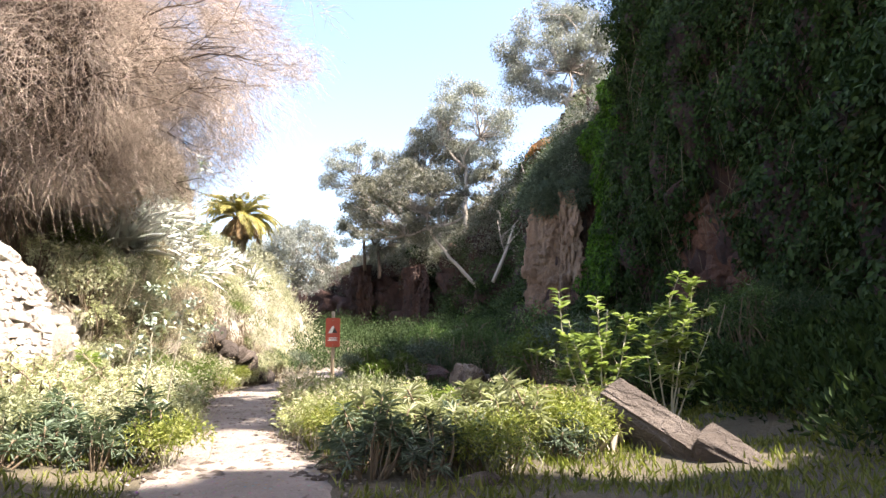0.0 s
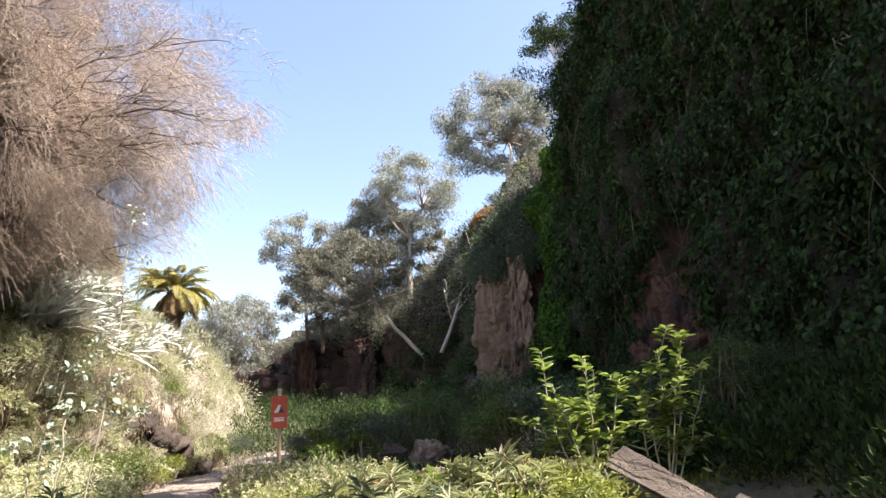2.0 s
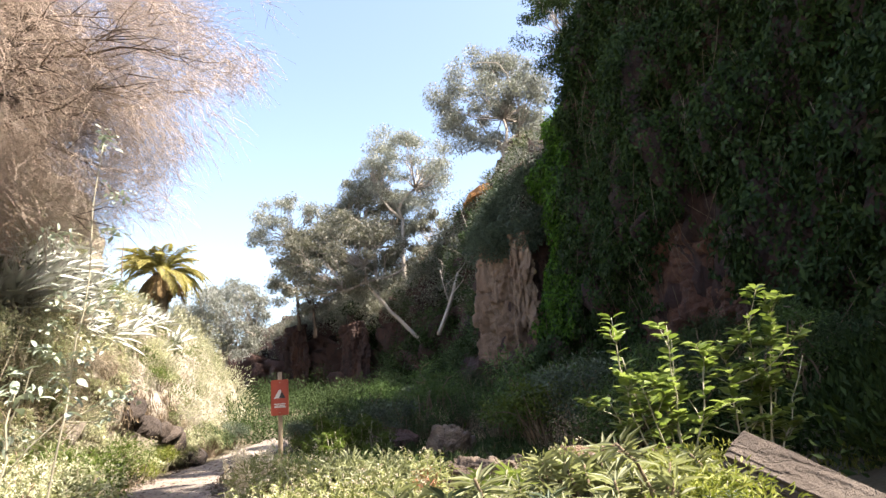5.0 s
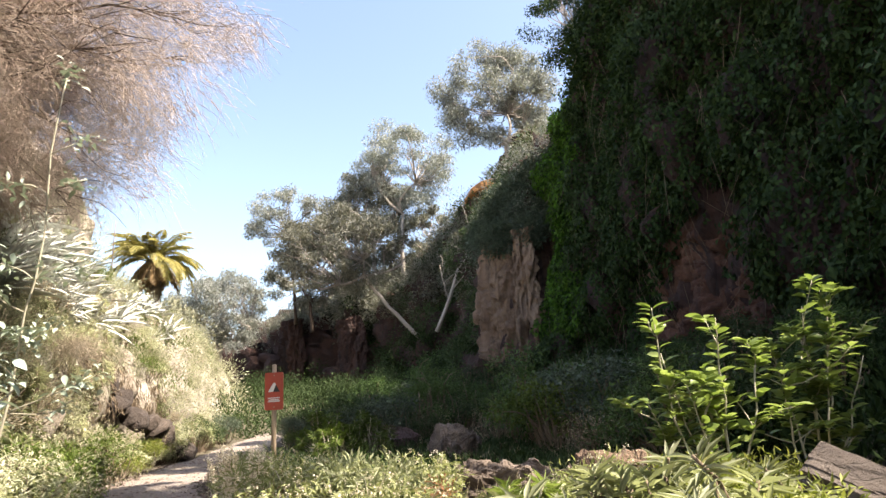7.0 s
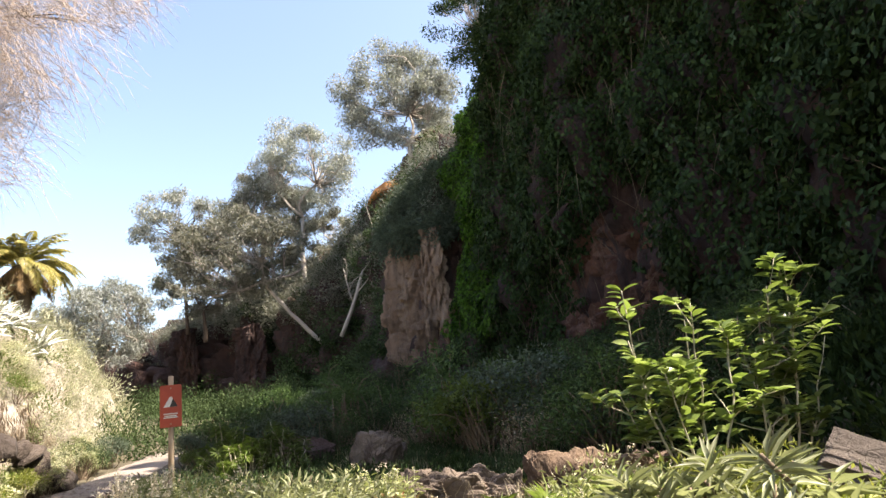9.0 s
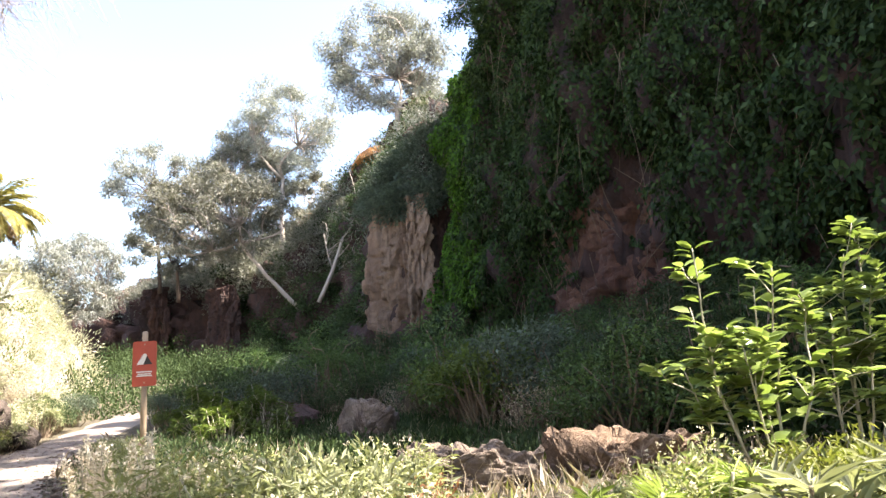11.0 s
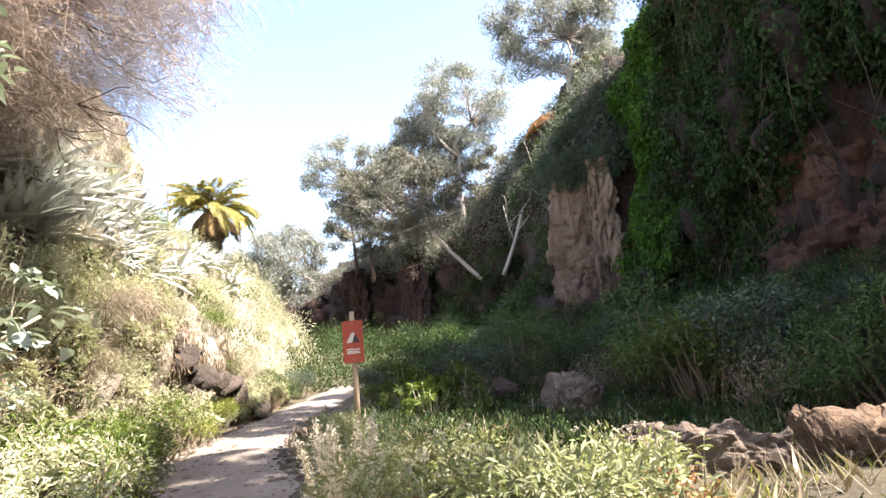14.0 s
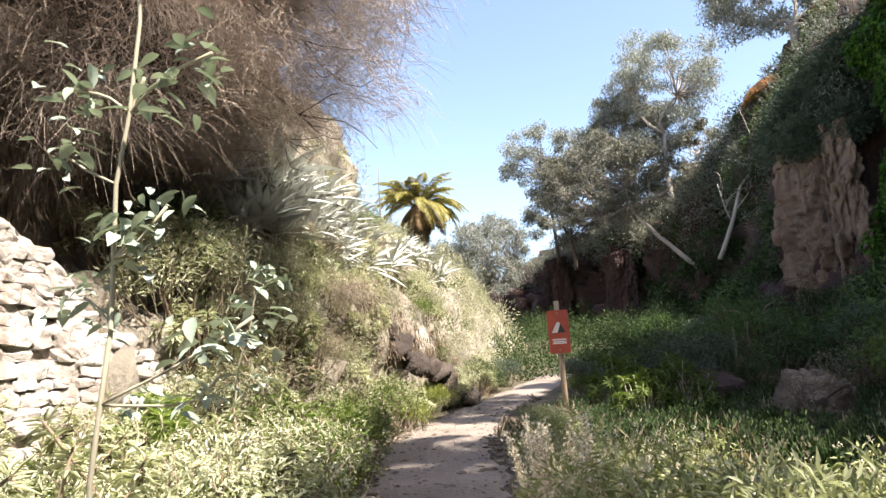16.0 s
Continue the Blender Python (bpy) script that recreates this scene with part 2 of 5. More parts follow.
# ---- geometry helpers ----
class Geo:
    """Gathers quads and triangles for one mesh."""

    def __init__(self):
        self.v, self.q, self.t, self.n = [], [], [], 0

    def put(self, v, quads=None, tris=None):
        v = np.asarray(v, dtype=np.float32).reshape(-1, 3)
        if quads is not None and len(quads):
            self.q.append(np.asarray(quads, dtype=np.int32) + self.n)
        if tris is not None and len(tris):
            self.t.append(np.asarray(tris, dtype=np.int32) + self.n)
        self.v.append(v)
        self.n += len(v)
        return self

    def mesh(self, name, mat, smooth=False):
        me = bpy.data.meshes.new(name)
        v = np.concatenate(self.v)
        q = np.concatenate(self.q) if self.q else np.zeros((0, 4), np.int32)
        t = np.concatenate(self.t) if self.t else np.zeros((0, 3), np.int32)
        me.vertices.add(len(v))
        me.vertices.foreach_set("co", v.ravel())
        me.loops.add(q.size + t.size)
        me.loops.foreach_set("vertex_index", np.concatenate([q.ravel(), t.ravel()]).astype(np.int32))
        me.polygons.add(len(q) + len(t))
        starts = np.concatenate([np.arange(len(q)) * 4, q.size + np.arange(len(t)) * 3]).astype(np.int32)
        me.polygons.foreach_set("loop_start", starts)
        me.update(calc_edges=True)
        me.validate()
        if smooth:
            me.polygons.foreach_set("use_smooth", np.ones(len(me.polygons), dtype=bool))
        me.materials.append(mat)
        return me


def part(name, geo, mat, parent=None, label="", smooth=False):
    """One mesh object from a Geo, a bmesh or a mesh, under a thing or a part."""
    if isinstance(geo, Geo):
        me = geo.mesh(name, mat, smooth)
    elif isinstance(geo, bmesh.types.BMesh):
        me = bpy.data.meshes.new(name)
        if smooth:
            for f in geo.faces:
                f.smooth = True
        geo.to_mesh(me)
        geo.free()
        me.materials.append(mat)
    else:
        me = geo
    ob = new(name, me)
    if parent:
        ob.parent = parent
    if label:
        ob["label"] = label
    if name in ("branchwork", "bloom", "dead_growth", "twig_canopy", "foliage", "crown"):
        ob["kind"] = "stuff"
    return ob


def thing(name, label, category, m=None, group="", kind=""):
    ob = new(name)
    ob.empty_display_size = 0.2
    if m is not None:
        ob.matrix_basis = m
    return tagged(ob, label, category, group, kind)


RNG = np.random.default_rng(7)


def unit(a):
    return a / np.maximum(np.linalg.norm(a, axis=-1, keepdims=True), 1e-9)


def rand_dirs(n, rng, up=0.0):
    d = rng.normal(size=(n, 3))
    d[:, 2] += up
    return unit(d)


def in_ball(n, rng, power=0.5):
    """Offsets inside a unit ball, thinning outwards."""
    return rand_dirs(n, rng) * rng.random((n, 1)) ** power


def leaves(geo, p, d, n, length, width, droop=0.15, fold=0.12):
    """Leaf blades: from p along d, facing n; a kite of two folded halves."""
    p, d = np.asarray(p, float), unit(np.asarray(d, float))
    s = unit(np.cross(d, n))
    n = np.cross(s, d)
    length = np.broadcast_to(np.asarray(length, float), len(p))[:, None]
    width = np.broadcast_to(np.asarray(width, float), len(p))[:, None]
    mid = p + d * length * 0.45
    tip = p + d * length - n * length * droop
    a, b = mid + s * width / 2 + n * width * fold, mid - s * width / 2 + n * width * fold
    v = np.stack([p, a, tip, b], axis=1)
    k = np.arange(len(p))[:, None] * 4
    geo.put(v, tris=np.concatenate([k + [0, 1, 2], k + [0, 2, 3]]))


def broad_leaves(geo, p, d, n, length, width, droop=0.3):
    """Larger leaves with a bent midrib and rounded sides."""
    p, d = np.asarray(p, float), unit(np.asarray(d, float))
    s = unit(np.cross(d, n))
    n = np.cross(s, d)
    ln = np.broadcast_to(np.asarray(length, float), len(p))[:, None]
    w = np.broadcast_to(np.asarray(width, float), len(p))[:, None]

    def mid(f):
        return p + d * ln * f - n * ln * droop * f * f
    rows = []
    for f, wd in ((0.2, 0.75), (0.48, 1.0), (0.76, 0.66)):
        c = mid(f)
        rows += [c, c + s * w * wd / 2 + n * w * 0.14, c - s * w * wd / 2 + n * w * 0.14]
    v = np.stack([mid(0.0), *rows, mid(1.0)], axis=1)
    k = np.arange(len(p))[:, None] * 11
    geo.put(v, quads=np.concatenate([k + [1, 4, 5, 2], k + [4, 1, 3, 6], k + [4, 7, 8, 5], k + [7, 4, 6, 9]]),
            tris=np.concatenate([k + [0, 1, 2], k + [1, 0, 3], k + [7, 10, 8], k + [10, 7, 9]]))


def tube(geo, pts, radii, sides=6):
    """A tapered limb along pts."""
    pts = np.asarray(pts, float)
    radii = np.broadcast_to(np.asarray(radii, float), len(pts))
    tan = unit(np.gradient(pts, axis=0))
    ref = np.array([0.31, 0.83, 0.46])
    a = unit(np.cross(tan, ref))
    b = np.cross(tan, a)
    ang = np.arange(sides) * 2 * math.pi / sides
    ring = pts[:, None] + (a[:, None] * np.cos(ang)[None, :, None] + b[:, None] * np.sin(ang)[None, :, None]) * radii[:, None, None]
    i, j = np.meshgrid(np.arange(len(pts) - 1), np.arange(sides), indexing="ij")
    k = (j + 1) % sides
    quads = np.stack([i * sides + j, i * sides + k, (i + 1) * sides + k, (i + 1) * sides + j], axis=-1).reshape(-1, 4)
    m = len(pts) * sides
    v = np.concatenate([ring.reshape(-1, 3), pts[:1], pts[-1:]])
    jj = np.arange(sides)
    caps = np.concatenate([np.stack([(jj + 1) % sides, jj, np.full(sides, m)], 1),
                           np.stack([m - sides + jj, m - sides + (jj + 1) % sides, np.full(sides, m + 1)], 1)])
    geo.put(v, quads=quads, tris=caps)


def strands(geo, p, d, length, r, sag, rng):
    """Many thin three-sided twigs of two bends each."""
    n = len(p)
    d = unit(d)
    length = np.broadcast_to(length, n)[:, None]
    down = np.array([0, 0, -1.0])
    q0, q1 = p, p + d * length * 0.5 + down * length * sag * 0.25 + rng.normal(size=(n, 3)) * 0.03
    q2 = p + d * length + down * length * sag
    s = unit(np.cross(d, rng.normal(size=(n, 3))))
    u = np.cross(s, d)
    v = []
    for c, f in ((q0, 1.0), (q1, 0.8), (q2, 0.35)):
        for a in (0.0, 2.094, 4.189):
            v.append(c + (s * math.cos(a) + u * math.sin(a)) * r * f)
    v = np.stack(v, axis=1)
    k = np.arange(n)[:, None] * 9
    quads = [k + [a + b, a + (b + 1) % 3, a + 3 + (b + 1) % 3, a + 3 + b] for a in (0, 3) for b in range(3)]
    geo.put(v, quads=np.concatenate(quads))


def fbm(p, scale, octaves=4):
    return noise.fractal(Vector(p) * scale, 1.0, 2.0, octaves)


# ---- the lie of the land ----
PATH_Y = (-40, -6, -1, 4.4, 8.3, 12, 15.5, 18, 21, 26, 33, 45, 60)
PATH_X = (12, 2.7, 1.1, -0.75, -2.35, -3.4, -4.6, -5.1, -5.45, -5.6, -5.2, -5.0, -7)
BASE_Y = (-60, -1, 5.3, 8, 12, 19, 26, 40, 60, 90, 160)
BASE_Z = (-1.6, -0.56, -0.24, -0.19, -0.12, 0.0, 0.2, 1.2, 2.6, 4.5, 5.0)


def path_x(y):
    return float(np.interp(y, PATH_Y, PATH_X))


def smooth(a):
    a = min(max(a, 0.0), 1.0)
    return a * a * (3 - 2 * a)


def ground_z(x, y):
    z = float(np.interp(y, BASE_Y, BASE_Z))
    off = x - path_x(y)
    z += 1.2 * smooth((x - 4.2) / 5.2) * smooth((60 - y) / 30)
    z += 0.5 * smooth((-off - 1.2) / 3.0)
    away = smooth((abs(off) - 0.9) / 1.2)
    z += (noise.noise(Vector((x * 0.6, y * 0.6, 0))) * 0.12 + noise.noise(Vector((x * 2.1, y * 2.1, 3))) * 0.04) * away
    z += noise.noise(Vector((x * 1.3, y * 1.3, 9))) * 0.025
    far = smooth((max(abs(x), abs(y)) - 120) / 200)
    return z * (1 - far) - 1.0 * far


def axis(lo, hi, step, reach):
    a = list(np.arange(lo, hi + 1e-6, step))
    g, s = hi, step
    while g < reach:
        s *= 1.35
        g += s
        a.append(g)
    g, s = lo, step
    while g > -reach:
        s *= 1.35
        g -= s
        a.insert(0, g)
    return np.array(a)


def grid_geo(P):
    h, w = P.shape[:2]
    i, j = np.meshgrid(np.arange(h - 1), np.arange(w - 1), indexing="ij")
    q = np.stack([i * w + j, i * w + j + 1, (i + 1) * w + j + 1, (i + 1) * w + j], axis=-1).reshape(-1, 4)
    return Geo().put(P.reshape(-1, 3), quads=q)


gx, gy = axis(-11, 12, 0.28, 3500), axis(-4, 45, 0.32, 3500)
G = np.array([[(x, y, ground_z(x, y)) for x in gx] for y in gy])
ground = tagged(part("ground", grid_geo(G), M_SOIL, smooth=True), "brown earth valley floor with dry litter", "ground", kind="structure")

rows = []
for y in np.arange(-14, 33, 0.2):
    c = path_x(y)
    wl = 1.0 + 0.22 * noise.noise(Vector((0, y * 0.8, 5))) + 0.12 * noise.noise(Vector((0, y * 3, 6)))
    wr = 0.95 + 0.22 * noise.noise(Vector((3, y * 0.8, 7))) + 0.12 * noise.noise(Vector((3, y * 3, 8)))
    row = []
    for f in np.linspace(-1, 1, 15):
        x = c + (f * wl if f < 0 else f * wr)
        edge = 0.03 * (1 - abs(f) ** 4) - 0.025 * abs(f) ** 6
        row.append((x, y, ground_z(x, y) + edge + 0.012 * noise.noise(Vector((x * 5, y * 5, 1)))))
    rows.append(row)
trail = tagged(part("path", grid_geo(np.array(rows)), M_PATH, smooth=True), "pale trodden dirt footpath with small stones", "path", kind="structure")


class Bank:
    """A valley side: profiles from foot to top at stations along y, roughened outwards."""

    def __init__(self, side):
        self.side, self.ys, self.profiles = side, [], []

    def station(self, y, *pts):
        pts = np.array(pts, float)
        s = np.concatenate([[0], np.cumsum(np.linalg.norm(np.diff(pts, axis=0), axis=1) ** 0.75)])
        u = np.linspace(0, s[-1], 130)
        self.ys.append(y)
        self.profiles.append(np.stack([np.interp(u, s, pts[:, 0]), np.interp(u, s, pts[:, 1])], axis=1))

    def build(self, ys, rough):
        prof = np.array(self.profiles)
        P = np.zeros((len(ys), 130, 3))
        for i, y in enumerate(ys):
            for k in range(130):
                P[i, k] = (np.interp(y, self.ys, prof[:, k, 0]), y, np.interp(y, self.ys, prof[:, k, 1]))
        du, dv = np.gradient(P, axis=0), np.gradient(P, axis=1)
        N = unit(np.cross(dv, du) * -self.side)
        N[N[..., 0] * self.side > 0.2] *= -1
        for i in range(len(ys)):
            for k in range(130):
                P[i, k] += N[i, k] * rough(P[i, k], k / 129)
        du, dv = np.gradient(P, axis=0), np.gradient(P, axis=1)
        N2 = unit(np.cross(dv, du))
        N2 *= np.sign(np.sum(N2 * N, axis=-1, keepdims=True))
        self.P, self.N = P, N2
        return P

    def spots(self, n, y0, y1, z0, z1, rng, keep=None, zmax_n=1.0):
        """Random places and normals on the surface between heights and stations."""
        P, N = self.P, self.N
        c = (P[:-1, :-1] + P[1:, 1:]) / 2
        area = np.linalg.norm(np.cross(P[1:, :-1] - P[:-1, :-1], P[:-1, 1:] - P[:-1, :-1]), axis=-1)
        ok = (c[..., 1] > y0) & (c[..., 1] < y1) & (c[..., 2] > z0) & (c[..., 2] < z1) & (N[:-1, :-1, 2] <= zmax_n)
        w = np.where(ok, area, 0).ravel()
        if w.sum() <= 0:
            return np.zeros((0, 3)), np.zeros((0, 3))
        pick = rng.choice(len(w), n, p=w / w.sum())
        i, k = np.unravel_index(pick, c.shape[:2])
        a, b = rng.random((2, n, 1))
        p = P[i, k] * (1 - a) * (1 - b) + P[i + 1, k] * a * (1 - b) + P[i, k + 1] * (1 - a) * b + P[i + 1, k + 1] * a * b
        nn = N[i, k]
        if keep is not None:
            m = np.array([keep(q) for q in p], bool)
            p, nn = p[m], nn[m]
        return p, nn


def blocky(p, f, tall):
    q = Vector((p[0] * f, p[1] * f, p[2] * f * tall))
    q += Vector((noise.noise(q * 0.7), noise.noise(q * 0.7 + Vector((9, 0, 0))), noise.noise(q * 0.7 + Vector((0, 9, 0))))) * 0.4
    d, pt = noise.voronoi(q)
    return (noise.cell(pt[0] * 7.0) - 0.5) * 1.0 - 0.5 * max(0.0, 0.12 - (d[1] - d[0])) / 0.12


left = Bank(-1)
left.station(-60, (-2, -2), (-5, 0), (-6.5, 3), (-7.5, 3.6), (-8.2, 6.5), (-9, 9.5), (-60, 14))
left.station(-10, (-4, -0.8), (-6, 0.2), (-6.6, 3.0), (-7.6, 3.5), (-8.2, 6.5), (-9.2, 9.5), (-60, 14))
left.station(8, (-4.6, -0.4), (-6.2, 0.4), (-6.8, 3.0), (-7.8, 3.5), (-8.3, 6.5), (-9.3, 9.5), (-60, 14))
left.station(12, (-4.9, -0.4), (-6.2, 0.5), (-6.9, 2.3), (-7.9, 2.7), (-8.4, 6.0), (-9.2, 9.0), (-60, 14))
left.station(16, (-5.9, -0.3), (-6.3, 0.8), (-6.9, 2.6), (-7.6, 3.8), (-8.4, 5.5), (-9.0, 9.0), (-60, 14))
left.station(20, (-6.3, -0.3), (-7.3, 1.0), (-6.9, 2.2), (-8.0, 3.4), (-8.5, 5.2), (-8.9, 8.4), (-60, 13))
left.station(21.7, (-6.6, -0.2), (-7.5, 0.9), (-7.2, 1.9), (-8.2, 3.4), (-8.6, 5.2), (-9.0, 8.1), (-60, 13))
left.station(22.7, (-6.6, -0.2), (-7.5, 0.9), (-7.2, 1.9), (-8.2, 3.4), (-8.9, 5.0), (-10.5, 6.6), (-60, 12))
left.station(31, (-7.3, 0), (-8.0, 1.5), (-8.7, 3.0), (-9.6, 5.0), (-10.3, 6.3), (-13, 7.0), (-60, 11))
left.station(45, (-9.0, 0.8), (-9.8, 2.5), (-10.8, 4.2), (-12, 6.0), (-13, 7.0), (-16, 8.0), (-60, 11))
left.station(75, (-19, 2.5), (-20, 5), (-21, 7), (-22, 8.5), (-24, 10), (-28, 11), (-70, 13))
left.station(140, (-75, 3), (-76, 5), (-77, 7), (-78, 8.5), (-79, 10), (-82, 11), (-110, 13))


def left_rough(p, s):
    steep = smooth((s - 0.55) / 0.15) * smooth((24 - p[1]) / 3)
    a = 0.35 * fbm(p, 0.35) + 0.12 * fbm(p, 1.4)
    return a + steep * 0.45 * blocky(p, 1.1, 0.45) + 0.3 * blocky(p, 1.9, 0.7) * smooth((26 - p[1]) / 5)


near = np.concatenate([np.arange(-60, -2, 4.0), np.arange(-2, 5, 0.5), np.arange(5, 24, 0.16), np.arange(24, 46, 0.35), np.arange(46, 141, 2.0)])
P = left.build(near, left_rough)
bank_left = tagged(part("bank_left", grid_geo(P), M_BANK), "dry sunlit earth and rock bank of the ravine", "bank", kind="structure")

right = Bank(1)
right.station(-60, (8, -2), (10, 2), (11, 6), (11.2, 10), (11.6, 14), (13, 19), (24, 21), (80, 22))
# Rim heights above the view are made up to shade ground and admit sun.
right.station(-1.5, (7, -0.8), (9.6, 2), (10.4, 6), (10.6, 10), (11, 15), (12, 26), (22, 27), (80, 27))
right.station(0.4, (6.6, -0.6), (9.5, 2), (10.3, 4), (10.4, 6.8), (10.8, 9.4), (12, 11.9), (22, 13.5), (80, 18))
right.station(5.6, (6.5, -0.4), (9.4, 2), (10.3, 4), (10.4, 6.8), (10.8, 9.4), (12, 11.9), (22, 13.5), (80, 18))
right.station(8.4, (6.5, -0.4), (9.4, 1.0), (10.3, 3), (10.3, 8), (10.6, 13), (11.8, 17.5), (22, 19), (80, 21))
right.station(14, (6.5, -0.3), (9.4, 1.1), (10.2, 3), (10.2, 8), (10.5, 14), (11.6, 24.5), (22, 25.5), (80, 26))
right.station(19.5, (6.5, -0.2), (9.3, 1.2), (10.5, 2.6), (10.4, 8), (10.4, 14), (11.6, 28), (22, 29), (80, 29))
right.station(22.5, (6.3, 0), (9.3, 1.3), (11.3, 2.6), (11.3, 6.6), (9.9, 11), (11.6, 26), (22, 26), (80, 26))
right.station(26, (6, 0.3), (9.0, 1.6), (10.2, 3.6), (10, 8), (9.8, 14), (11.2, 27), (20, 28), (80, 28))
right.station(32, (6, 0.7), (8.8, 2.2), (9.6, 4.5), (9.4, 9), (9.6, 14), (10.5, 18), (14, 22), (80, 26))
right.station(38, (5.5, 1.5), (8.4, 3.8), (9.2, 5.5), (9.3, 9), (9.5, 13.5), (10.5, 17), (14, 21.5), (80, 27))
right.station(43, (3, 2), (5.0, 4.3), (5.7, 6), (5.9, 9), (6.1, 12.8), (7.2, 15.5), (10, 18.5), (80, 27))
right.station(46, (3, 2), (5.4, 4.5), (6.3, 7), (6.5, 10), (6.8, 13), (8, 16), (11, 19.5), (80, 27))
right.station(54, (2, 2.5), (5, 5), (7, 9), (8, 13), (8.8, 18), (9.6, 21), (13, 23), (80, 28))
right.station(64, (-2, 3), (1, 5), (3, 9), (4.5, 13), (6.5, 17), (8.6, 22), (11.5, 26), (80, 30))
right.station(74, (-8, 3.5), (-5, 6), (-4, 11), (-2, 13.5), (2, 16.8), (6, 21), (12, 27), (80, 32))
right.station(82, (-17, 4), (-14.5, 6), (-14, 10.5), (-12.5, 13), (-6, 15), (2, 20), (10, 25), (80, 32))
right.station(100, (-40, 4), (-36, 6), (-35, 9), (-33, 11), (-26, 14), (-15, 18), (0, 22), (80, 32))
right.station(140, (-75, 4), (-72, 6), (-71, 9), (-70, 11), (-60, 14), (-45, 16), (-30, 20), (80, 32))


def right_rough(p, s):
    a = 0.6 * fbm(p, 0.16) + 0.22 * fbm(p, 0.8)
    far = smooth((p[1] - 44) / 10)
    hollow = smooth(1.4 - ((p[1] - 23.6) / 4.8) ** 2 - ((p[2] - 4.8) / 4.0) ** 2)
    a += (0.75 + 0.7 * far) * blocky(p, 0.55 - 0.2 * far, 0.45) * smooth((0.85 - s) / 0.2) + (0.22 + 0.4 * far) * blocky(p, 1.6 - 0.6 * far, 0.5)
    return a + hollow * (0.3 * blocky(p, 1.1, 0.8) + 0.22 * blocky(p, 2.3, 0.8))


near = np.concatenate([np.arange(-60, 2, 4.0), np.arange(2, 14, 0.4), np.arange(14, 30, 0.2), np.arange(30, 50, 0.3), np.arange(50, 90, 0.55), np.arange(90, 141, 2.5)])
P = right.build(near, right_rough)
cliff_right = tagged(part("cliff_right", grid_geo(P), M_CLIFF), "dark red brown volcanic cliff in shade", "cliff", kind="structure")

# ---- the sign beside the path ----
def rounded_plate(w, h, t, r, seg=5):
    bm = bmesh.new()
    ring = []
    for cx, cz, a0 in ((w / 2 - r, h / 2 - r, 0), (-w / 2 + r, h / 2 - r, 90), (-w / 2 + r, -h / 2 + r, 180), (w / 2 - r, -h / 2 + r, 270)):
        for k in range(seg + 1):
            a = radians(a0 + 90 * k / seg)
            ring.append(bm.verts.new((cx + r * math.cos(a), -t / 2, cz + r * math.sin(a))))
    f = bm.faces.new(ring)
    ex = bmesh.ops.extrude_face_region(bm, geom=[f])
    bmesh.ops.translate(bm, verts=[v for v in ex["geom"] if isinstance(v, bmesh.types.BMVert)], vec=(0, t, 0))
    bmesh.ops.recalc_face_normals(bm, faces=bm.faces)
    return bm


def flat_shape(pts, y, depth=0.004):
    bm = bmesh.new()
    f = bm.faces.new([bm.verts.new((x, y, z)) for x, z in pts])
    ex = bmesh.ops.extrude_face_region(bm, geom=[f])
    bmesh.ops.translate(bm, verts=[v for v in ex["geom"] if isinstance(v, bmesh.types.BMVert)], vec=(0, -depth, 0))
    bmesh.ops.recalc_face_normals(bm, faces=bm.faces)
    return bm


sx, sy = -3.03, 19.2
sign = thing("warning_sign", "red rectangular hazard sign on a round timber post", "sign", pose(sx, sy, 0, 0, 0, -4))
bm = bmesh.new()
bmesh.ops.create_cone(bm, segments=20, radius1=0.062, radius2=0.056, depth=2.8, cap_ends=True)
bmesh.ops.bevel(bm, geom=[e for e in bm.edges if abs(e.verts[0].co.z - e.verts[1].co.z) < 1e-4 and e.verts[0].co.z > 0], offset=0.012, segments=2, affect="EDGES")
bmesh.ops.translate(bm, vec=(0, 0, 1.09), verts=bm.verts)
part("post", bm, M_POST, sign, "weathered round timber post", True)
board = part("board", rounded_plate(0.46, 0.92, 0.03, 0.035), M_RED, sign, "faded red painted board")
board.location = (0.015, -0.075, 1.82)
tri = part("pictogram", flat_shape([(-0.15, -0.02), (-0.02, 0.20), (0.03, 0.20), (0.09, 0.06), (0.10, -0.02)], -0.0155), M_WHITE, board, "white rockfall slope symbol")
part("pictogram_shade", flat_shape([(-0.02, -0.02), (0.05, 0.16), (0.155, -0.02)], -0.021), M_BLACK, board, "black rock symbol")
for z, w in ((-0.17, 0.30), (-0.215, 0.26), (-0.25, 0.30)):
    part("text_bar", flat_shape([(-w / 2, z - 0.012), (w / 2, z - 0.012), (w / 2, z + 0.012), (-w / 2, z + 0.012)], -0.0155), M_WHITE, board)
for z in (0.39, -0.39):
    bm = bmesh.new()
    bmesh.ops.create_cone(bm, segments=10, radius1=0.016, radius2=0.012, depth=0.012, cap_ends=True)
    bolt = part("bolt", bm, M_POST, board)
    bolt.location, bolt.rotation_euler = (0, -0.021, z), (radians(90), 0, 0)


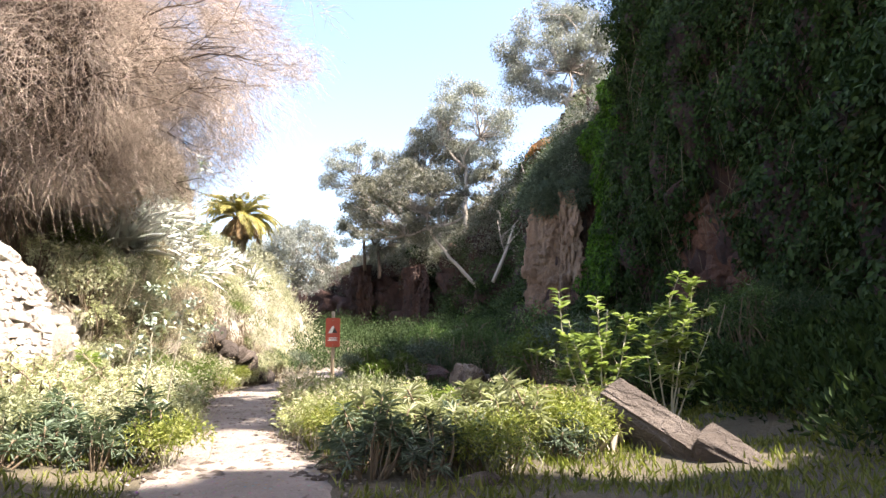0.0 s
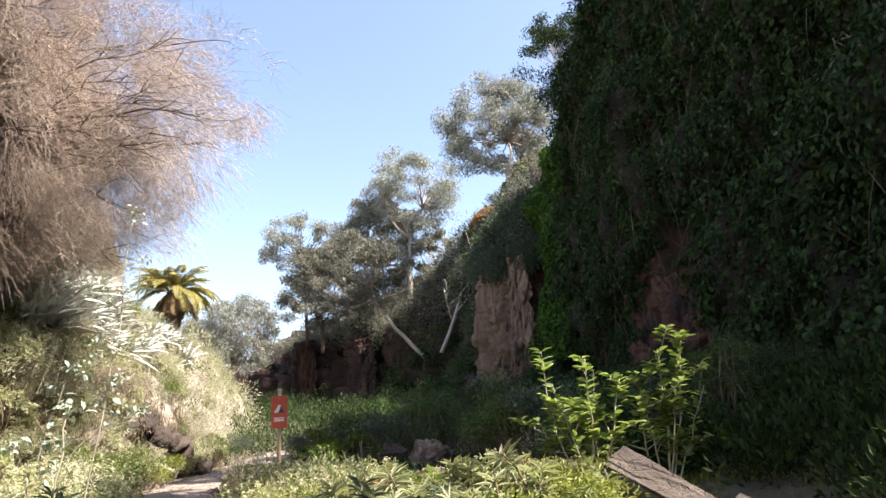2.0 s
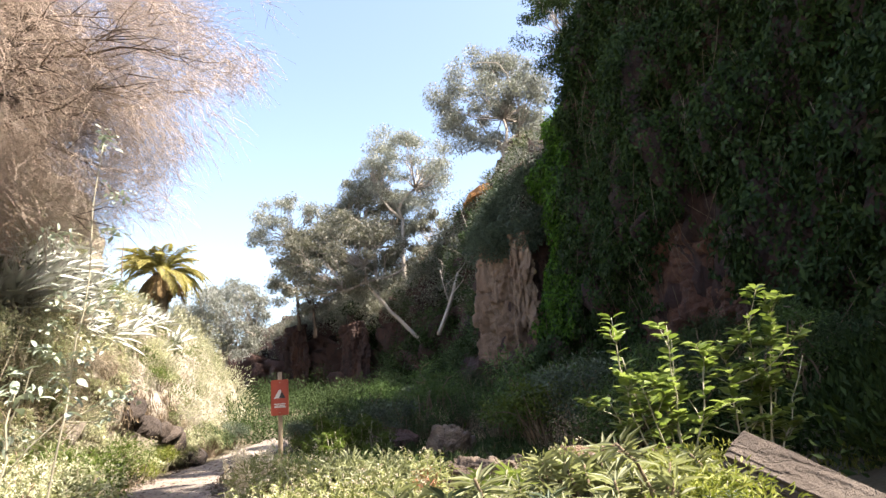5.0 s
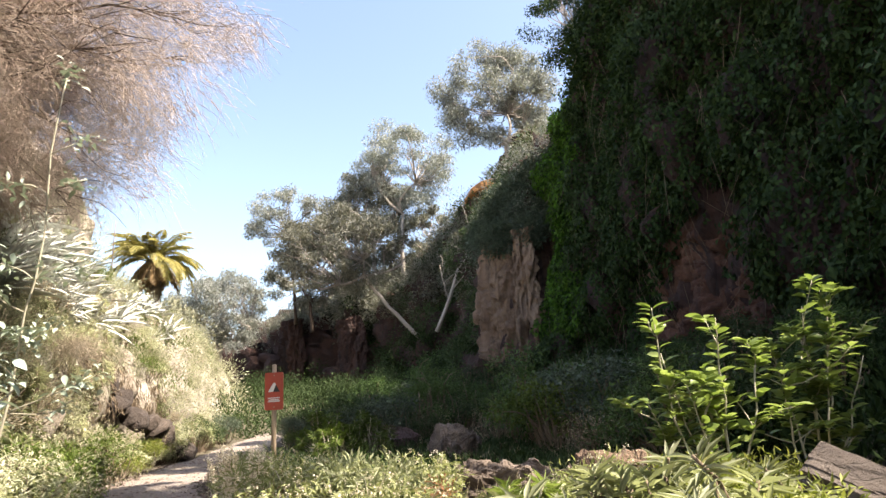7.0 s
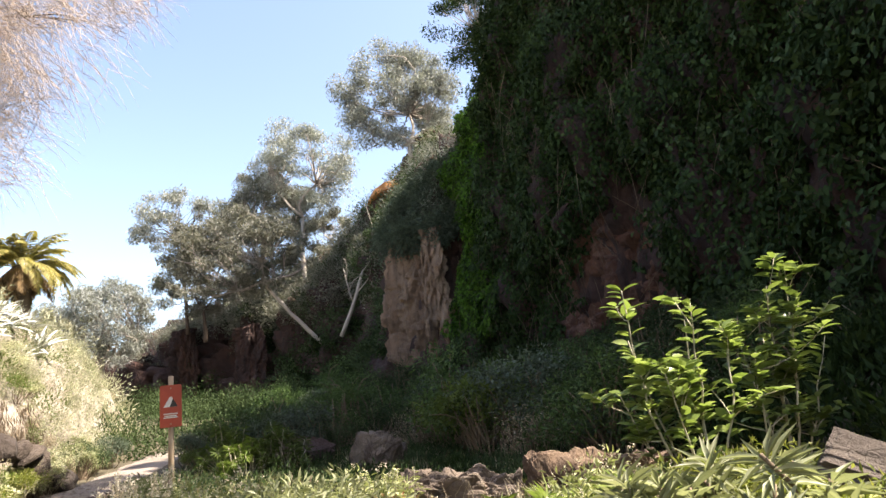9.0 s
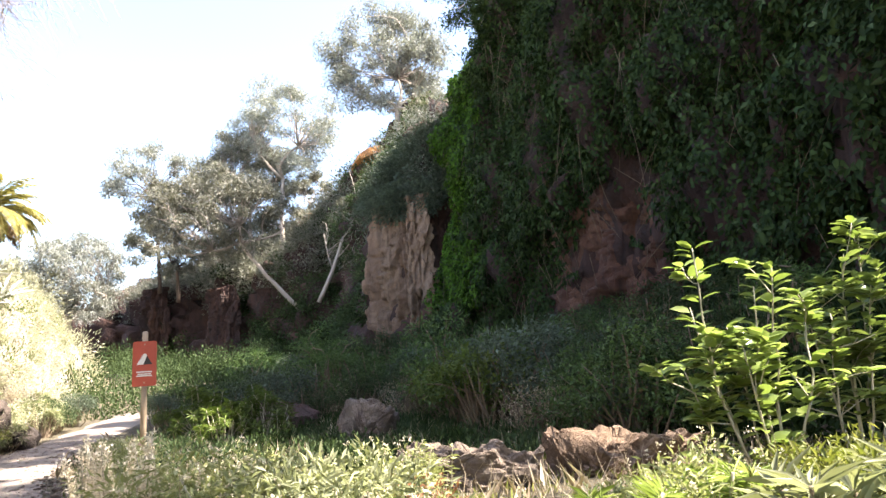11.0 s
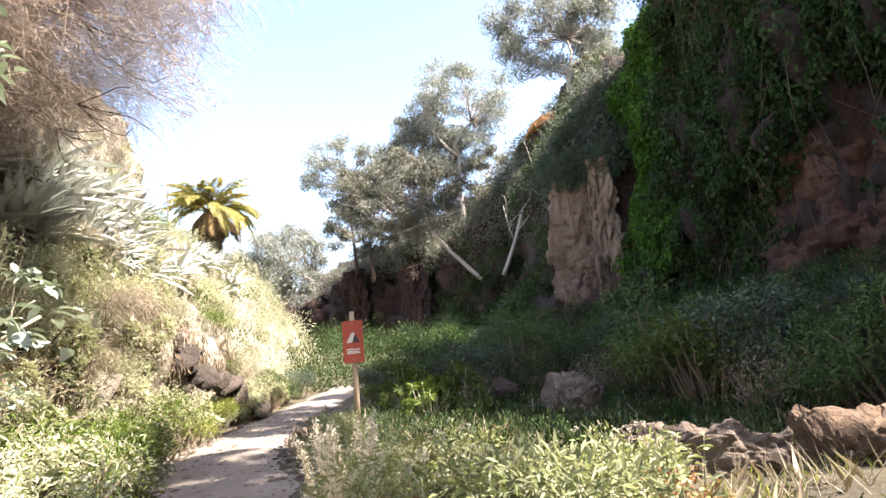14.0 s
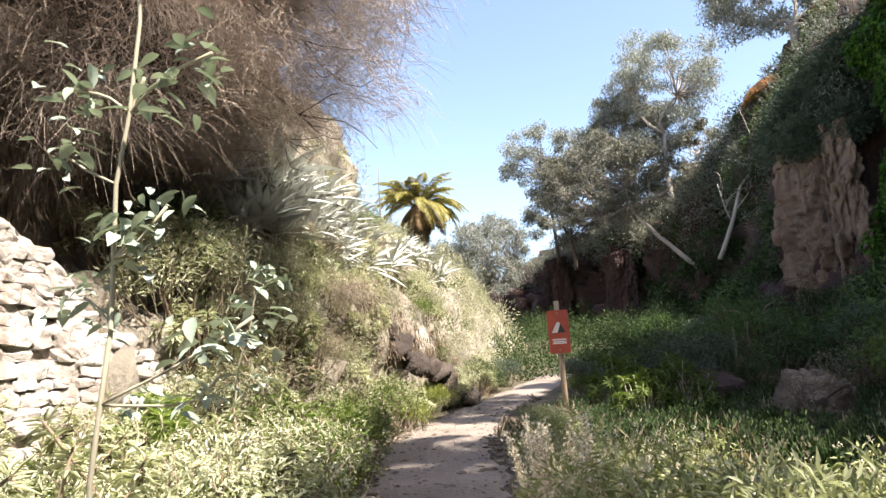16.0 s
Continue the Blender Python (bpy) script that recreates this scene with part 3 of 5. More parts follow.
# ---- rocks ----
def rock_bm(seed, size, chop=0.5, detail=3, rough=0.12):
    """A broken boulder: a ball cut by random planes, then pitted."""
    rng = np.random.default_rng(seed)
    bm = bmesh.new()
    bmesh.ops.create_icosphere(bm, subdivisions=detail, radius=1)
    planes = [(unit(rng.normal(size=3)), rng.uniform(chop, 0.95)) for _ in range(11)]
    for v in bm.verts:
        for n, d in planes:
            k = float(np.dot(v.co, n)) - d
            if k > 0:
                v.co -= Vector(n) * k * 0.92
        v.co *= 1 + rough * noise.fractal(v.co * 1.7 + Vector((seed, 0, 0)), 1, 2, 4)
        v.co = Vector((v.co.x * size[0], v.co.y * size[1], v.co.z * size[2]))
    return bm


def boulder(name, label, at, size, seed, turn=(0, 0, 0), mat=None, chop=0.5, group=""):
    ob = part(name, rock_bm(seed, size, chop), mat or M_BOULDER)
    ob.matrix_basis = pose(*at, *turn)
    return tagged(ob, label, "rock", group)


def slab_bm(l, w, h, seed, rough=1.0):
    """A split slab: flat faces, broken edges and cracked, pitted sides."""
    bm = bmesh.new()
    bmesh.ops.create_cube(bm, size=1)
    bmesh.ops.scale(bm, vec=(l, w, h), verts=bm.verts)
    bmesh.ops.subdivide_edges(bm, edges=bm.edges, cuts=26, use_grid_fill=True)
    rng = np.random.default_rng(seed + 70)
    planes = [(unit(rng.normal(size=3) * [1, 1, 0.8]), rng.uniform(1.0, 1.3)) for _ in range(9)]
    half = Vector((l / 2, w / 2, h / 2))
    for v in bm.verts:
        u = Vector((v.co.x / half.x, v.co.y / half.y, v.co.z / half.z))
        for n, d in planes:
            k = float(np.dot(u, n)) - d
            if k > 0:
                u -= Vector(n) * k * 0.9
        v.co = Vector((u.x * half.x, u.y * half.y, u.z * half.z))
        q = v.co + Vector((seed * 3.1, 0, 0))
        out = Vector((u.x * 0.4, u.y, u.z)).normalized()
        v.co += out * (0.07 * blocky(q, 2.2, 1.4) + 0.045 * blocky(q, 5.5, 1.2)) * (0.6 + 0.4 * rough)
        v.co += out * (0.045 * rough * noise.fractal(q * 2.2, 1, 2, 3) + 0.02 * noise.fractal(q * 11, 1, 2, 4))
    return bm


def split_slab_bm(l, w, h, seed, taper=0.12):
    """A quarried-looking block: flat faces, chipped edges, fine cracks along its length."""
    bm = bmesh.new()
    bmesh.ops.create_cube(bm, size=1)
    bmesh.ops.scale(bm, vec=(l, w, h), verts=bm.verts)
    bmesh.ops.subdivide_edges(bm, edges=bm.edges, cuts=30, use_grid_fill=True)
    for v in bm.verts:
        u = Vector((v.co.x / l * 2, v.co.y / w * 2, v.co.z / h * 2))
        q = Vector(v.co) + Vector((seed * 5.3, 0, 0))
        near_edge = max(0.0, sorted((abs(u.x), abs(u.y), abs(u.z)))[1] - 0.82) / 0.18
        chip = near_edge * (0.05 + 0.07 * max(0.0, blocky(q, 3.0, 1.0) + 0.2) + 0.03 * noise.noise(q * 7))
        v.co.y *= 1 - taper * u.x
        v.co -= Vector((u.x, u.y, u.z)).normalized() * chip
        v.co.x += (0.10 * noise.noise(Vector((q.y * 2, q.z * 2, seed))) + 0.12 * u.z * (abs(u.x) > 0.9)) * (abs(u.x) > 0.7)
        layer = 0.012 * math.floor(2.5 * noise.noise(Vector((q.x * 0.9, q.y * 4, q.z * 3))) + 0.5)
        v.co += Vector((0, u.y * 0.7, u.z)) * (layer + 0.014 * noise.fractal(Vector((q.x * 3, q.y * 9, q.z * 9)), 1, 2, 3))
    return bm


slab = part("rock_slab", split_slab_bm(1.6, 0.42, 1.0, 1), M_SLAB)
slab.matrix_basis = pose(3.33, 6.93, -0.2, 22, 24, -58)
tagged(slab, "long grey brown rock slab lying tilted in the grass", "rock")
slab2 = part("rock_slab", split_slab_bm(1.15, 0.42, 0.62, 2, 0.2), M_SLAB)
slab2.matrix_basis = pose(4.0, 5.97, -0.44, 18, 28, -38)
tagged(slab2, "shorter broken rock slab lying beside a longer one", "rock")
for label, at, size, k, turn, mat in (("large brown boulder with dry grass against it", (3.3, 11.4, -0.18), (1.75, 1.0, 1.0), 3, 5, M_BROWNROCK),
                                     ("low grey brown boulder half sunk in the scrub", (1.55, 11.75, -0.22), (1.6, 0.9, 0.95), 4, -9, M_BOULDER)):
    ob = part("boulder", slab_bm(*size, k, 1.8), mat)
    ob.matrix_basis = pose(*at, 3, 3, turn)
    tagged(ob, label, "rock")
ob = part("boulder", slab_bm(0.95, 1.1, 1.7, 9, 1.6), M_BOULDER)
ob.matrix_basis = pose(1.25, 17.0, -0.15, 8, 14, 25)
tagged(ob, "broken upright grey rock among dark shrubs", "rock")
boulder("boulder", "brown boulder in the shade of the shrubs", (-0.3, 21.0, 0.25), (1.15, 0.9, 0.75), 14, (0, -8, 10), M_CLIFF, 0.5)
boulder("boulder", "pale rounded stone at the foot of the sign", (-3.72, 17.3, -0.02), (0.28, 0.26, 0.26), 15)
boulder("boulder", "brown block against the foot of the sign post", (-3.1, 18.3, 0.0), (0.42, 0.4, 0.42), 16, (0, 0, 30), M_CLIFF)
boulder("boulder", "low pale stone beside the shrubs", (1.3, 4.9, -0.36), (0.38, 0.25, 0.2), 17)
boulder("boulder", "low flat stone in the grass", (2.0, 4.5, -0.42), (0.5, 0.3, 0.22), 18)
boulder("boulder", "low brown stone at the path's edge", (-1.6, 23.6, 0.15), (0.6, 0.5, 0.4), 19, mat=M_CLIFF)
# Dark rocks added for the shadowed earth cut slanting down the bank.
for k in range(10):
    f = k / 9
    boulder("boulder", "angular rock coloured dark as the overhang's shade slanting down the bank", (-7.22 + 0.6 * f + 0.08 * math.sin(k * 2.1), 19.3 + 3.6 * f, 2.05 - 1.5 * f + 0.06 * math.cos(k * 3.3)),
            (0.42, 0.62 - 0.1 * (k % 2), 0.26 + 0.06 * (k % 3)), 240 + k, (20 + 9 * (k % 3), 8 * (k % 4) - 12, 14 * (k % 5) - 28), M_SHADEROCK, 0.25, "rocks of the dark ledge")
boulder("boulder", "dark broken rock at the bank's foot", (-6.5, 23.4, 0.35), (0.4, 0.6, 0.4), 22, (10, -10, 0), M_SHADEROCK, 0.5)
boulder("boulder", "orange sunlit earth ledge at the cliff's top", (9.9, 62.6, 23.0), (2.3, 1.8, 0.8), 23, (0, -32, 0), M_ORANGE, 0.5)
def crag(name, label, at, w, h, depth, turn, mat, seed, columns=True):
    """An upright rock buttress of cracked columns, or a broken face."""
    rows = []
    for z in np.linspace(-0.15, 1.0, 120):
        row = []
        for a in np.linspace(-1.5, 1.5, 84):
            f = (1 - 0.22 * max(z, 0) ** 2 - (0.5 if z > 0.985 else 0)) * (1 + 0.17 * noise.noise(Vector((math.copysign(3, a), z * 4.5, seed))))
            q = Vector((w * math.sin(a) * f, -depth * math.cos(a) * f, z * h))
            k = q + Vector((seed * 11.0, 0, 0))
            out = Vector((math.sin(a), -math.cos(a), 0))
            if columns:
                q += out * (0.34 * blocky(k, 0.9, 0.2) + 0.26 * blocky(k, 1.9, 0.3) + 0.13 * blocky(k, 4.0, 0.6) + 0.2 * fbm(k, 0.22) + 0.07 * fbm(k, 2.5))
            else:
                q += out * (0.45 * blocky(k, 0.5, 0.55) + 0.22 * blocky(k, 1.3, 0.8) + 0.12 * blocky(k, 3.2, 0.9) + 0.45 * fbm(k, 0.2) + 0.09 * fbm(k, 2.2))
            row.append(q)
        rows.append(row)
    ob = part(name, grid_geo(np.array(rows)), mat)
    ob.matrix_basis = pose(*at, 0, 0, turn)
    return tagged(ob, label, "rock")


crag("crag", "tan rock buttress of broken columns beside the creeper", (7.3, 40.3, 3.2), 3.0, 8.7, 0.9, -52, M_TAN, 1)
crag("crag", "rusty red rock face in the hollow of the cliff", (11.9, 23.8, 0.8), 5.6, 7.9, 1.3, -84, M_REDROCK, 6, False)
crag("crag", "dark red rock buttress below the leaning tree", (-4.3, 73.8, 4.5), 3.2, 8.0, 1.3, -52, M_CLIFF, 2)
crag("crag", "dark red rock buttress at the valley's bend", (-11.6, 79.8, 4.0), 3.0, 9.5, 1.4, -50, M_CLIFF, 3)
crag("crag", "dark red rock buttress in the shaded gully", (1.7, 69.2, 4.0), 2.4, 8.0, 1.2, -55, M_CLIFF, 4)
boulder("boulder", "tan rock outcrop under the tall eucalyptus", (5.6, 73.5, 18.5), (2.4, 1.8, 2.2), 26, (0, 0, 0), M_TAN, 0.5)


# ---- plants ----
def branch_pts(a, b, rng, bend=0.12, n=6):
    a, b = np.asarray(a, float), np.asarray(b, float)
    f = np.linspace(0, 1, n)[:, None]
    p = a + (b - a) * f
    ln = np.linalg.norm(b - a)
    off = rng.normal(size=3) * bend * ln
    p += off * np.sin(f * math.pi) + rng.normal(size=(n, 3)) * bend * ln * 0.12 * np.sin(f * math.pi)
    return p


def shrub_parts(ob, seed, r, h, n_stem, n_leaf, ll, lw, mat, stem_mat, lift=0.2, clumps=14, flowers=0, dead=0, tight=0.26):
    """A many-stemmed shrub: leaves gather in clumps about the branch ends."""
    rng = np.random.default_rng(seed)
    st, fo = Geo(), Geo()
    ends = []
    for k in range(clumps):
        a = rng.uniform(0, 2 * math.pi)
        rr = r * math.sqrt(rng.uniform(0, 1)) * 0.85
        top = h * (0.45 + 0.5 * math.sqrt(max(0, 1 - (rr / r) ** 2)) * rng.uniform(0.55, 1.05))
        ends.append((rr * math.cos(a), rr * math.sin(a), top * rng.uniform(0.55, 1.0) if k % 3 else top))
    for k, e in enumerate(ends):
        base = np.array([e[0] * 0.15, e[1] * 0.15, -0.1]) + rng.normal(size=3) * 0.03
        tube(st, branch_pts(base, e, rng), np.linspace(0.018, 0.006, 6) * max(0.6, h), 5)
    ends = np.array(ends)
    pick = rng.integers(0, clumps, n_leaf)
    spread = r * tight
    off = in_ball(n_leaf, rng) * [spread * 1.7, spread * 1.7, spread * 1.25]
    p = ends[pick] + off
    p[:, 2] = np.maximum(p[:, 2], 0.02)
    d = unit(off + [0, 0, lift * spread] + rng.normal(size=(n_leaf, 3)) * spread * 0.7)
    leaves(fo, p, d, rand_dirs(n_leaf, rng, 1.2), ll * rng.uniform(0.6, 1.3, n_leaf), lw * rng.uniform(0.7, 1.25, n_leaf), 0.25)
    part("branchwork", st, stem_mat, ob)
    part("foliage", fo, mat, ob)
    if flowers:
        fl = Geo()
        q = ends[rng.integers(0, clumps, flowers)] + rng.normal(size=(flowers, 3)) * [spread, spread, spread * 0.4] + [0, 0, spread * 0.9]
        n = 9
        qq = np.repeat(q, n, axis=0) + rng.normal(size=(flowers * n, 3)) * 0.012
        leaves(fl, qq, rand_dirs(len(qq), rng, 0.6), rand_dirs(len(qq), rng), 0.015, 0.009, 0.1)
        part("bloom", fl, M_FLOWER, ob, "small whitish dry flower heads")
    if dead:
        dg = Geo()
        q = rng.normal(size=(dead, 3)) * [r * 0.5, r * 0.5, 0] + [0, 0, 0.02]
        strands(dg, q, unit(rng.normal(size=(dead, 3)) * [0.4, 0.4, 0.2] + [0, 0, 1]), rng.uniform(0.4, 1.0, dead) * h, 0.004, -0.05, rng)
        part("dead_growth", dg, M_DRY, ob, "dry straw-coloured stalks")
    return ob


def rosette_parts(ob, seed, r, h, stems, per, ll, lw, mat, stem_mat):
    """A spurge-like shrub: bare forked stems that end in whorls of narrow leaves."""
    rng = np.random.default_rng(seed)
    st, fo = Geo(), Geo()
    for k in range(stems):
        a, rr = rng.uniform(0, 2 * math.pi), r * math.sqrt(rng.uniform(0.02, 1))
        e = np.array([rr * math.cos(a), rr * math.sin(a), h * (1 - 0.55 * (rr / r) ** 2) * rng.uniform(0.6, 1.05)])
        b = np.array([e[0] * 0.2, e[1] * 0.2, -0.08])
        pts = branch_pts(b, e, rng, 0.1)
        tube(st, pts, np.linspace(0.016, 0.009, 6), 5)
        ax = unit(pts[-1] - pts[-2] + [0, 0, 0.05])
        f = rng.uniform(0, 1, per)
        ang = np.arange(per) * 2.4
        s = unit(np.cross(ax, [0.3, 0.2, 0.9]))
        u = np.cross(ax, s)
        side = s * np.cos(ang)[:, None] + u * np.sin(ang)[:, None]
        p = e - ax * (f * 0.15)[:, None]
        d = unit(side + ax * (0.75 - 1.0 * f)[:, None] + rng.normal(size=(per, 3)) * 0.12)
        leaves(fo, p, d, np.broadcast_to(ax, d.shape) + rng.normal(size=d.shape) * 0.1, ll * rng.uniform(0.7, 1.2, per), lw * rng.uniform(0.8, 1.2, per), 0.22, 0.1)
    part("branchwork", st, stem_mat, ob)
    part("foliage", fo, mat, ob)
    return ob


def on_ground(x, y, sink=0.03):
    return (x, y, ground_z(x, y) - sink)


def set_out(proto, spots, rng, lo=0.8, hi=1.25):
    """Copies of a plant at (x, y, z) spots, turned and sized at random."""
    out = []
    for x, y, z in spots:
        s = rng.uniform(lo, hi) * (0.75 if x > 6.0 and 10 < y < 36 else 1)
        m = pose(x, y, z, rng.uniform(-6, 6), rng.uniform(-6, 6), rng.uniform(0, 360))
        c = copy_thing(proto, m)
        c.scale = (s, s, s * rng.uniform(0.88, 1.12))
        out.append(c)
    return out


def retire(proto):
    for o in (*proto.children_recursive, proto):
        bpy.data.objects.remove(o)


rng = np.random.default_rng(21)

# dark shrubs on the shaded slope below the cliff
G_SLOPE = "shrubs below the cliff"
protos = []
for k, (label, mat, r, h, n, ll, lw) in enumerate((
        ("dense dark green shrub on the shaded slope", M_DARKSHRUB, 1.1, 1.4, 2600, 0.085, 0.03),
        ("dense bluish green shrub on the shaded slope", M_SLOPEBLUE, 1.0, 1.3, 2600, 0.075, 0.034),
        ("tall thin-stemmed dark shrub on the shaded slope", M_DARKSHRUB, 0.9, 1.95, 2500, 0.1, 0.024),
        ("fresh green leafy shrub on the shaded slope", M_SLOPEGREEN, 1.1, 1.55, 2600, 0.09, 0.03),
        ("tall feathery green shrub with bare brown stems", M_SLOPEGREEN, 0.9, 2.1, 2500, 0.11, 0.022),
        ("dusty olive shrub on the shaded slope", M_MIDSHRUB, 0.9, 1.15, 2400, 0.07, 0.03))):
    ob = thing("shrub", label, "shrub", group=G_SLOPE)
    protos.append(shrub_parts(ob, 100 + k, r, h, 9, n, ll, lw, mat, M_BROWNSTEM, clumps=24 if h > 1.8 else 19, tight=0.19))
spots = [[] for _ in protos]
tries = 0
while sum(map(len, spots)) < 125 and tries < 4000:
    tries += 1
    y = 12.5 + 30 * rng.random() ** 1.2
    x = rng.uniform(-1.5 if y > 22 else 3.0, 10.2 if y < 37 else 6)
    if y < 22 and x < 3.0 + 0.12 * (22 - y) * (rng.random() < 0.7):
        continue
    if x < path_x(y) + 2.6:
        continue
    z = ground_z(x, y) - 0.1
    spots[rng.choice(6, p=(0.2, 0.24, 0.14, 0.18, 0.12, 0.12))].append((x, y, z))
for x, y, k in ((-7.2, 27.4, 0), (-3.6, 26.6, 1), (-6.9, 29.2, 1), (-3.4, 28.6, 3), (-3.2, 24.8, 5)):
    spots[k].append(on_ground(x, y, 0.1))
for pr, sp in zip(protos, spots):
    set_out(pr, sp, rng, 0.6, 1.55)

for pr in protos:
    retire(pr)
twiggy = shrub_parts(thing("shrub", "half-dead brown shrub with bare stems on the slope", "shrub", group=G_SLOPE), 140, 0.9, 1.3, 9, 500, 0.07, 0.02, M_DRY, M_BROWNSTEM, clumps=30, dead=70)
set_out(twiggy, [on_ground(x, y) for x, y in ((5.5, 14.5), (4.2, 17.5), (6.6, 16.2), (3.0, 21.5), (5.2, 22.6), (7.4, 13.4), (1.2, 24), (6.2, 27), (3.6, 14.2), (8, 19))], rng, 0.7, 1.2)
retire(twiggy)


def scrub(name, label, p, n, mat, per, spread, ll, lw, seed, cat="scrub", droop=0.0):
    """Uncountable low growth: leaf clumps of uneven size on places p with normals n."""
    rng = np.random.default_rng(seed)
    k = len(p)
    size = rng.uniform(0.5, 1.4, k) * spread
    idx = np.repeat(np.arange(k), per)
    off = in_ball(len(idx), rng) * size[idx][:, None] * 0.9
    c = (p + n * 0.3 * size[:, None] + [0, 0, 0.25] * size[:, None])[idx] + off
    d = unit(off + n[idx] * size[idx][:, None] * 0.3 + rng.normal(size=off.shape) * 0.3 * size[idx][:, None] + [0, 0, 0.25 - droop])
    g = Geo()
    leaves(g, c, d, rand_dirs(len(idx), rng, 1.0), ll * rng.uniform(0.6, 1.4, len(idx)), lw * rng.uniform(0.7, 1.3, len(idx)), 0.2)
    return tagged(part(name, g, mat), label, cat, kind="stuff")


def upright(p):
    return np.tile([0.0, 0.0, 1.0], (len(p), 1))


# Valley-end thicket: the tree shade there is put into its dark leaf colour.
far_green = []
for k in range(220):
    y = rng.uniform(44, 80)
    x = np.interp(y, (44, 64, 82), (0, -6, -19)) + rng.uniform(-8, 5)
    far_green.append((x, y, ground_z(x, y) + 0.5))
for k in range(90):
    y = rng.uniform(27, 44)
    x = rng.uniform(-8.5 - 0.1 * (y - 27), -1) if y > 31 else rng.uniform(-3.2, -1)
    far_green.append((x, y, ground_z(x, y) - 0.5))
far_green = np.array(far_green)
scrub("scrub", "green thicket darkened as tree shade at the valley's far end", far_green, upright(far_green), M_MOUND, 170, 1.3, 0.17, 0.06, 111)
p, n = right.spots(720, 45, 100, 10.0, 30, rng, lambda q: noise.noise(Vector(q) * 0.15) > -0.35)
scrub("scrub", "olive scrub along the far cliff's rim", p, n, M_EUCAOLIVE, 110, 1.3, 0.3, 0.09, 112)
p, n = right.spots(420, 62, 86, 12.3, 19.5, rng)
scrub("scrub", "dense olive bushes under the eucalyptus on the cliff", p, n, M_EUCAOLIVE, 150, 1.7, 0.32, 0.1, 120)
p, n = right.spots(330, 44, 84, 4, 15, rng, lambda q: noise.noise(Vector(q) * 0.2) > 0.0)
scrub("scrub", "dark green growth hanging in the cliff's clefts", p, n, M_SHADECREEPER, 130, 1.0, 0.3, 0.12, 113, droop=0.5)
# Dark leaves spread over the gully to stand in for its full shade.
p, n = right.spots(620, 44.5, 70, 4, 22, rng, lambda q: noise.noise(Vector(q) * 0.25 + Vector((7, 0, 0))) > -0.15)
scrub("scrub", "dark growth added over the gully in place of its shade", p, n, M_DARKSHRUB, 110, 1.1, 0.28, 0.1, 119)
p, n = right.spots(260, 37.5, 48, 13.0, 25, rng)
scrub("scrub", "silvery grey green shrubs on the cliff top", p, n, M_EUCA, 140, 1.0, 0.22, 0.06, 114)
p, n = right.spots(260, 37.6, 46, 11.6, 16, rng)
scrub("scrub", "dull grey green shrubs hanging over the tan buttress", p, n, M_SLOPEBLUE, 150, 0.85, 0.22, 0.08, 117, droop=0.4)
low = np.random.default_rng(78)
k = low.uniform(-1, 1, 60)
p = np.stack([7.5 + 1.8 * k, 40.6 - 2.3 * k, 11.5 + low.uniform(-0.9, 0.6, 60)], 1)
scrub("scrub", "grey green shrubs rooted along the tan buttress top", p, np.tile([-0.6, -0.5, 0.6], (60, 1)), M_SLOPEBLUE, 170, 0.8, 0.2, 0.07, 122, droop=0.4)
p, n = right.spots(200, 26, 38.5, 16.5, 25, rng)
scrub("scrub", "dark shrubs along the rim above the creeper", p, n, M_SHADECREEPER, 130, 1.1, 0.22, 0.09, 115)
# Undergrowth takes the darkest leaf to paint shaded gaps between the shrubs.
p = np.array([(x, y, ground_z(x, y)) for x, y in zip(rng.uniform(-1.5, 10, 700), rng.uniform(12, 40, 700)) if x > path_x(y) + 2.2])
scrub("undergrowth", "low undergrowth coloured dark as the shade between the slope shrubs", p, upright(p), M_SHADECREEPER, 70, 0.26, 0.08, 0.03, 116)
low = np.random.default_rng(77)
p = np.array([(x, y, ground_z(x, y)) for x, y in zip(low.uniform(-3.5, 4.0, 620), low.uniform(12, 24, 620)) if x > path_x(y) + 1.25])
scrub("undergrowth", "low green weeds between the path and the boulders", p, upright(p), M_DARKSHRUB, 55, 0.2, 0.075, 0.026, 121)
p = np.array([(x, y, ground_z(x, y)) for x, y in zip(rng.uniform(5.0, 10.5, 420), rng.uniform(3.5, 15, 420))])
scrub("undergrowth", "dark low growth beside the slab in the shade", p, upright(p), M_SHADECREEPER, 90, 0.5, 0.14, 0.055, 118)

# creeper hanging over the near cliff
def creeper_here(q):
    y, z = q[1], q[2]
    edge = 38.3 + 1.3 * noise.noise(Vector((0, 0, z * 0.35)))
    if y > edge:
        return False
    w = noise.noise(Vector((y * 0.45, z * 0.45, 2)))
    k = 0.9 * w + 0.4 * noise.noise(Vector((y * 1.3, z * 0.5, 6)))
    first = np.interp(z, (1.5, 3.2, 4.4, 6.4, 8.3), (22.4, 21.3, 19.8, 19.4, 22.2))
    last = np.interp(z, (1.5, 3.2, 5.7, 7.6, 8.4), (25.5, 28.6, 27.0, 23.8, 22.9))
    if first + k < y < last + k and z < 8.6 + k:
        return noise.noise(Vector((y * 1.4, z * 1.4, 8))) > 0.45
    return w > -0.85


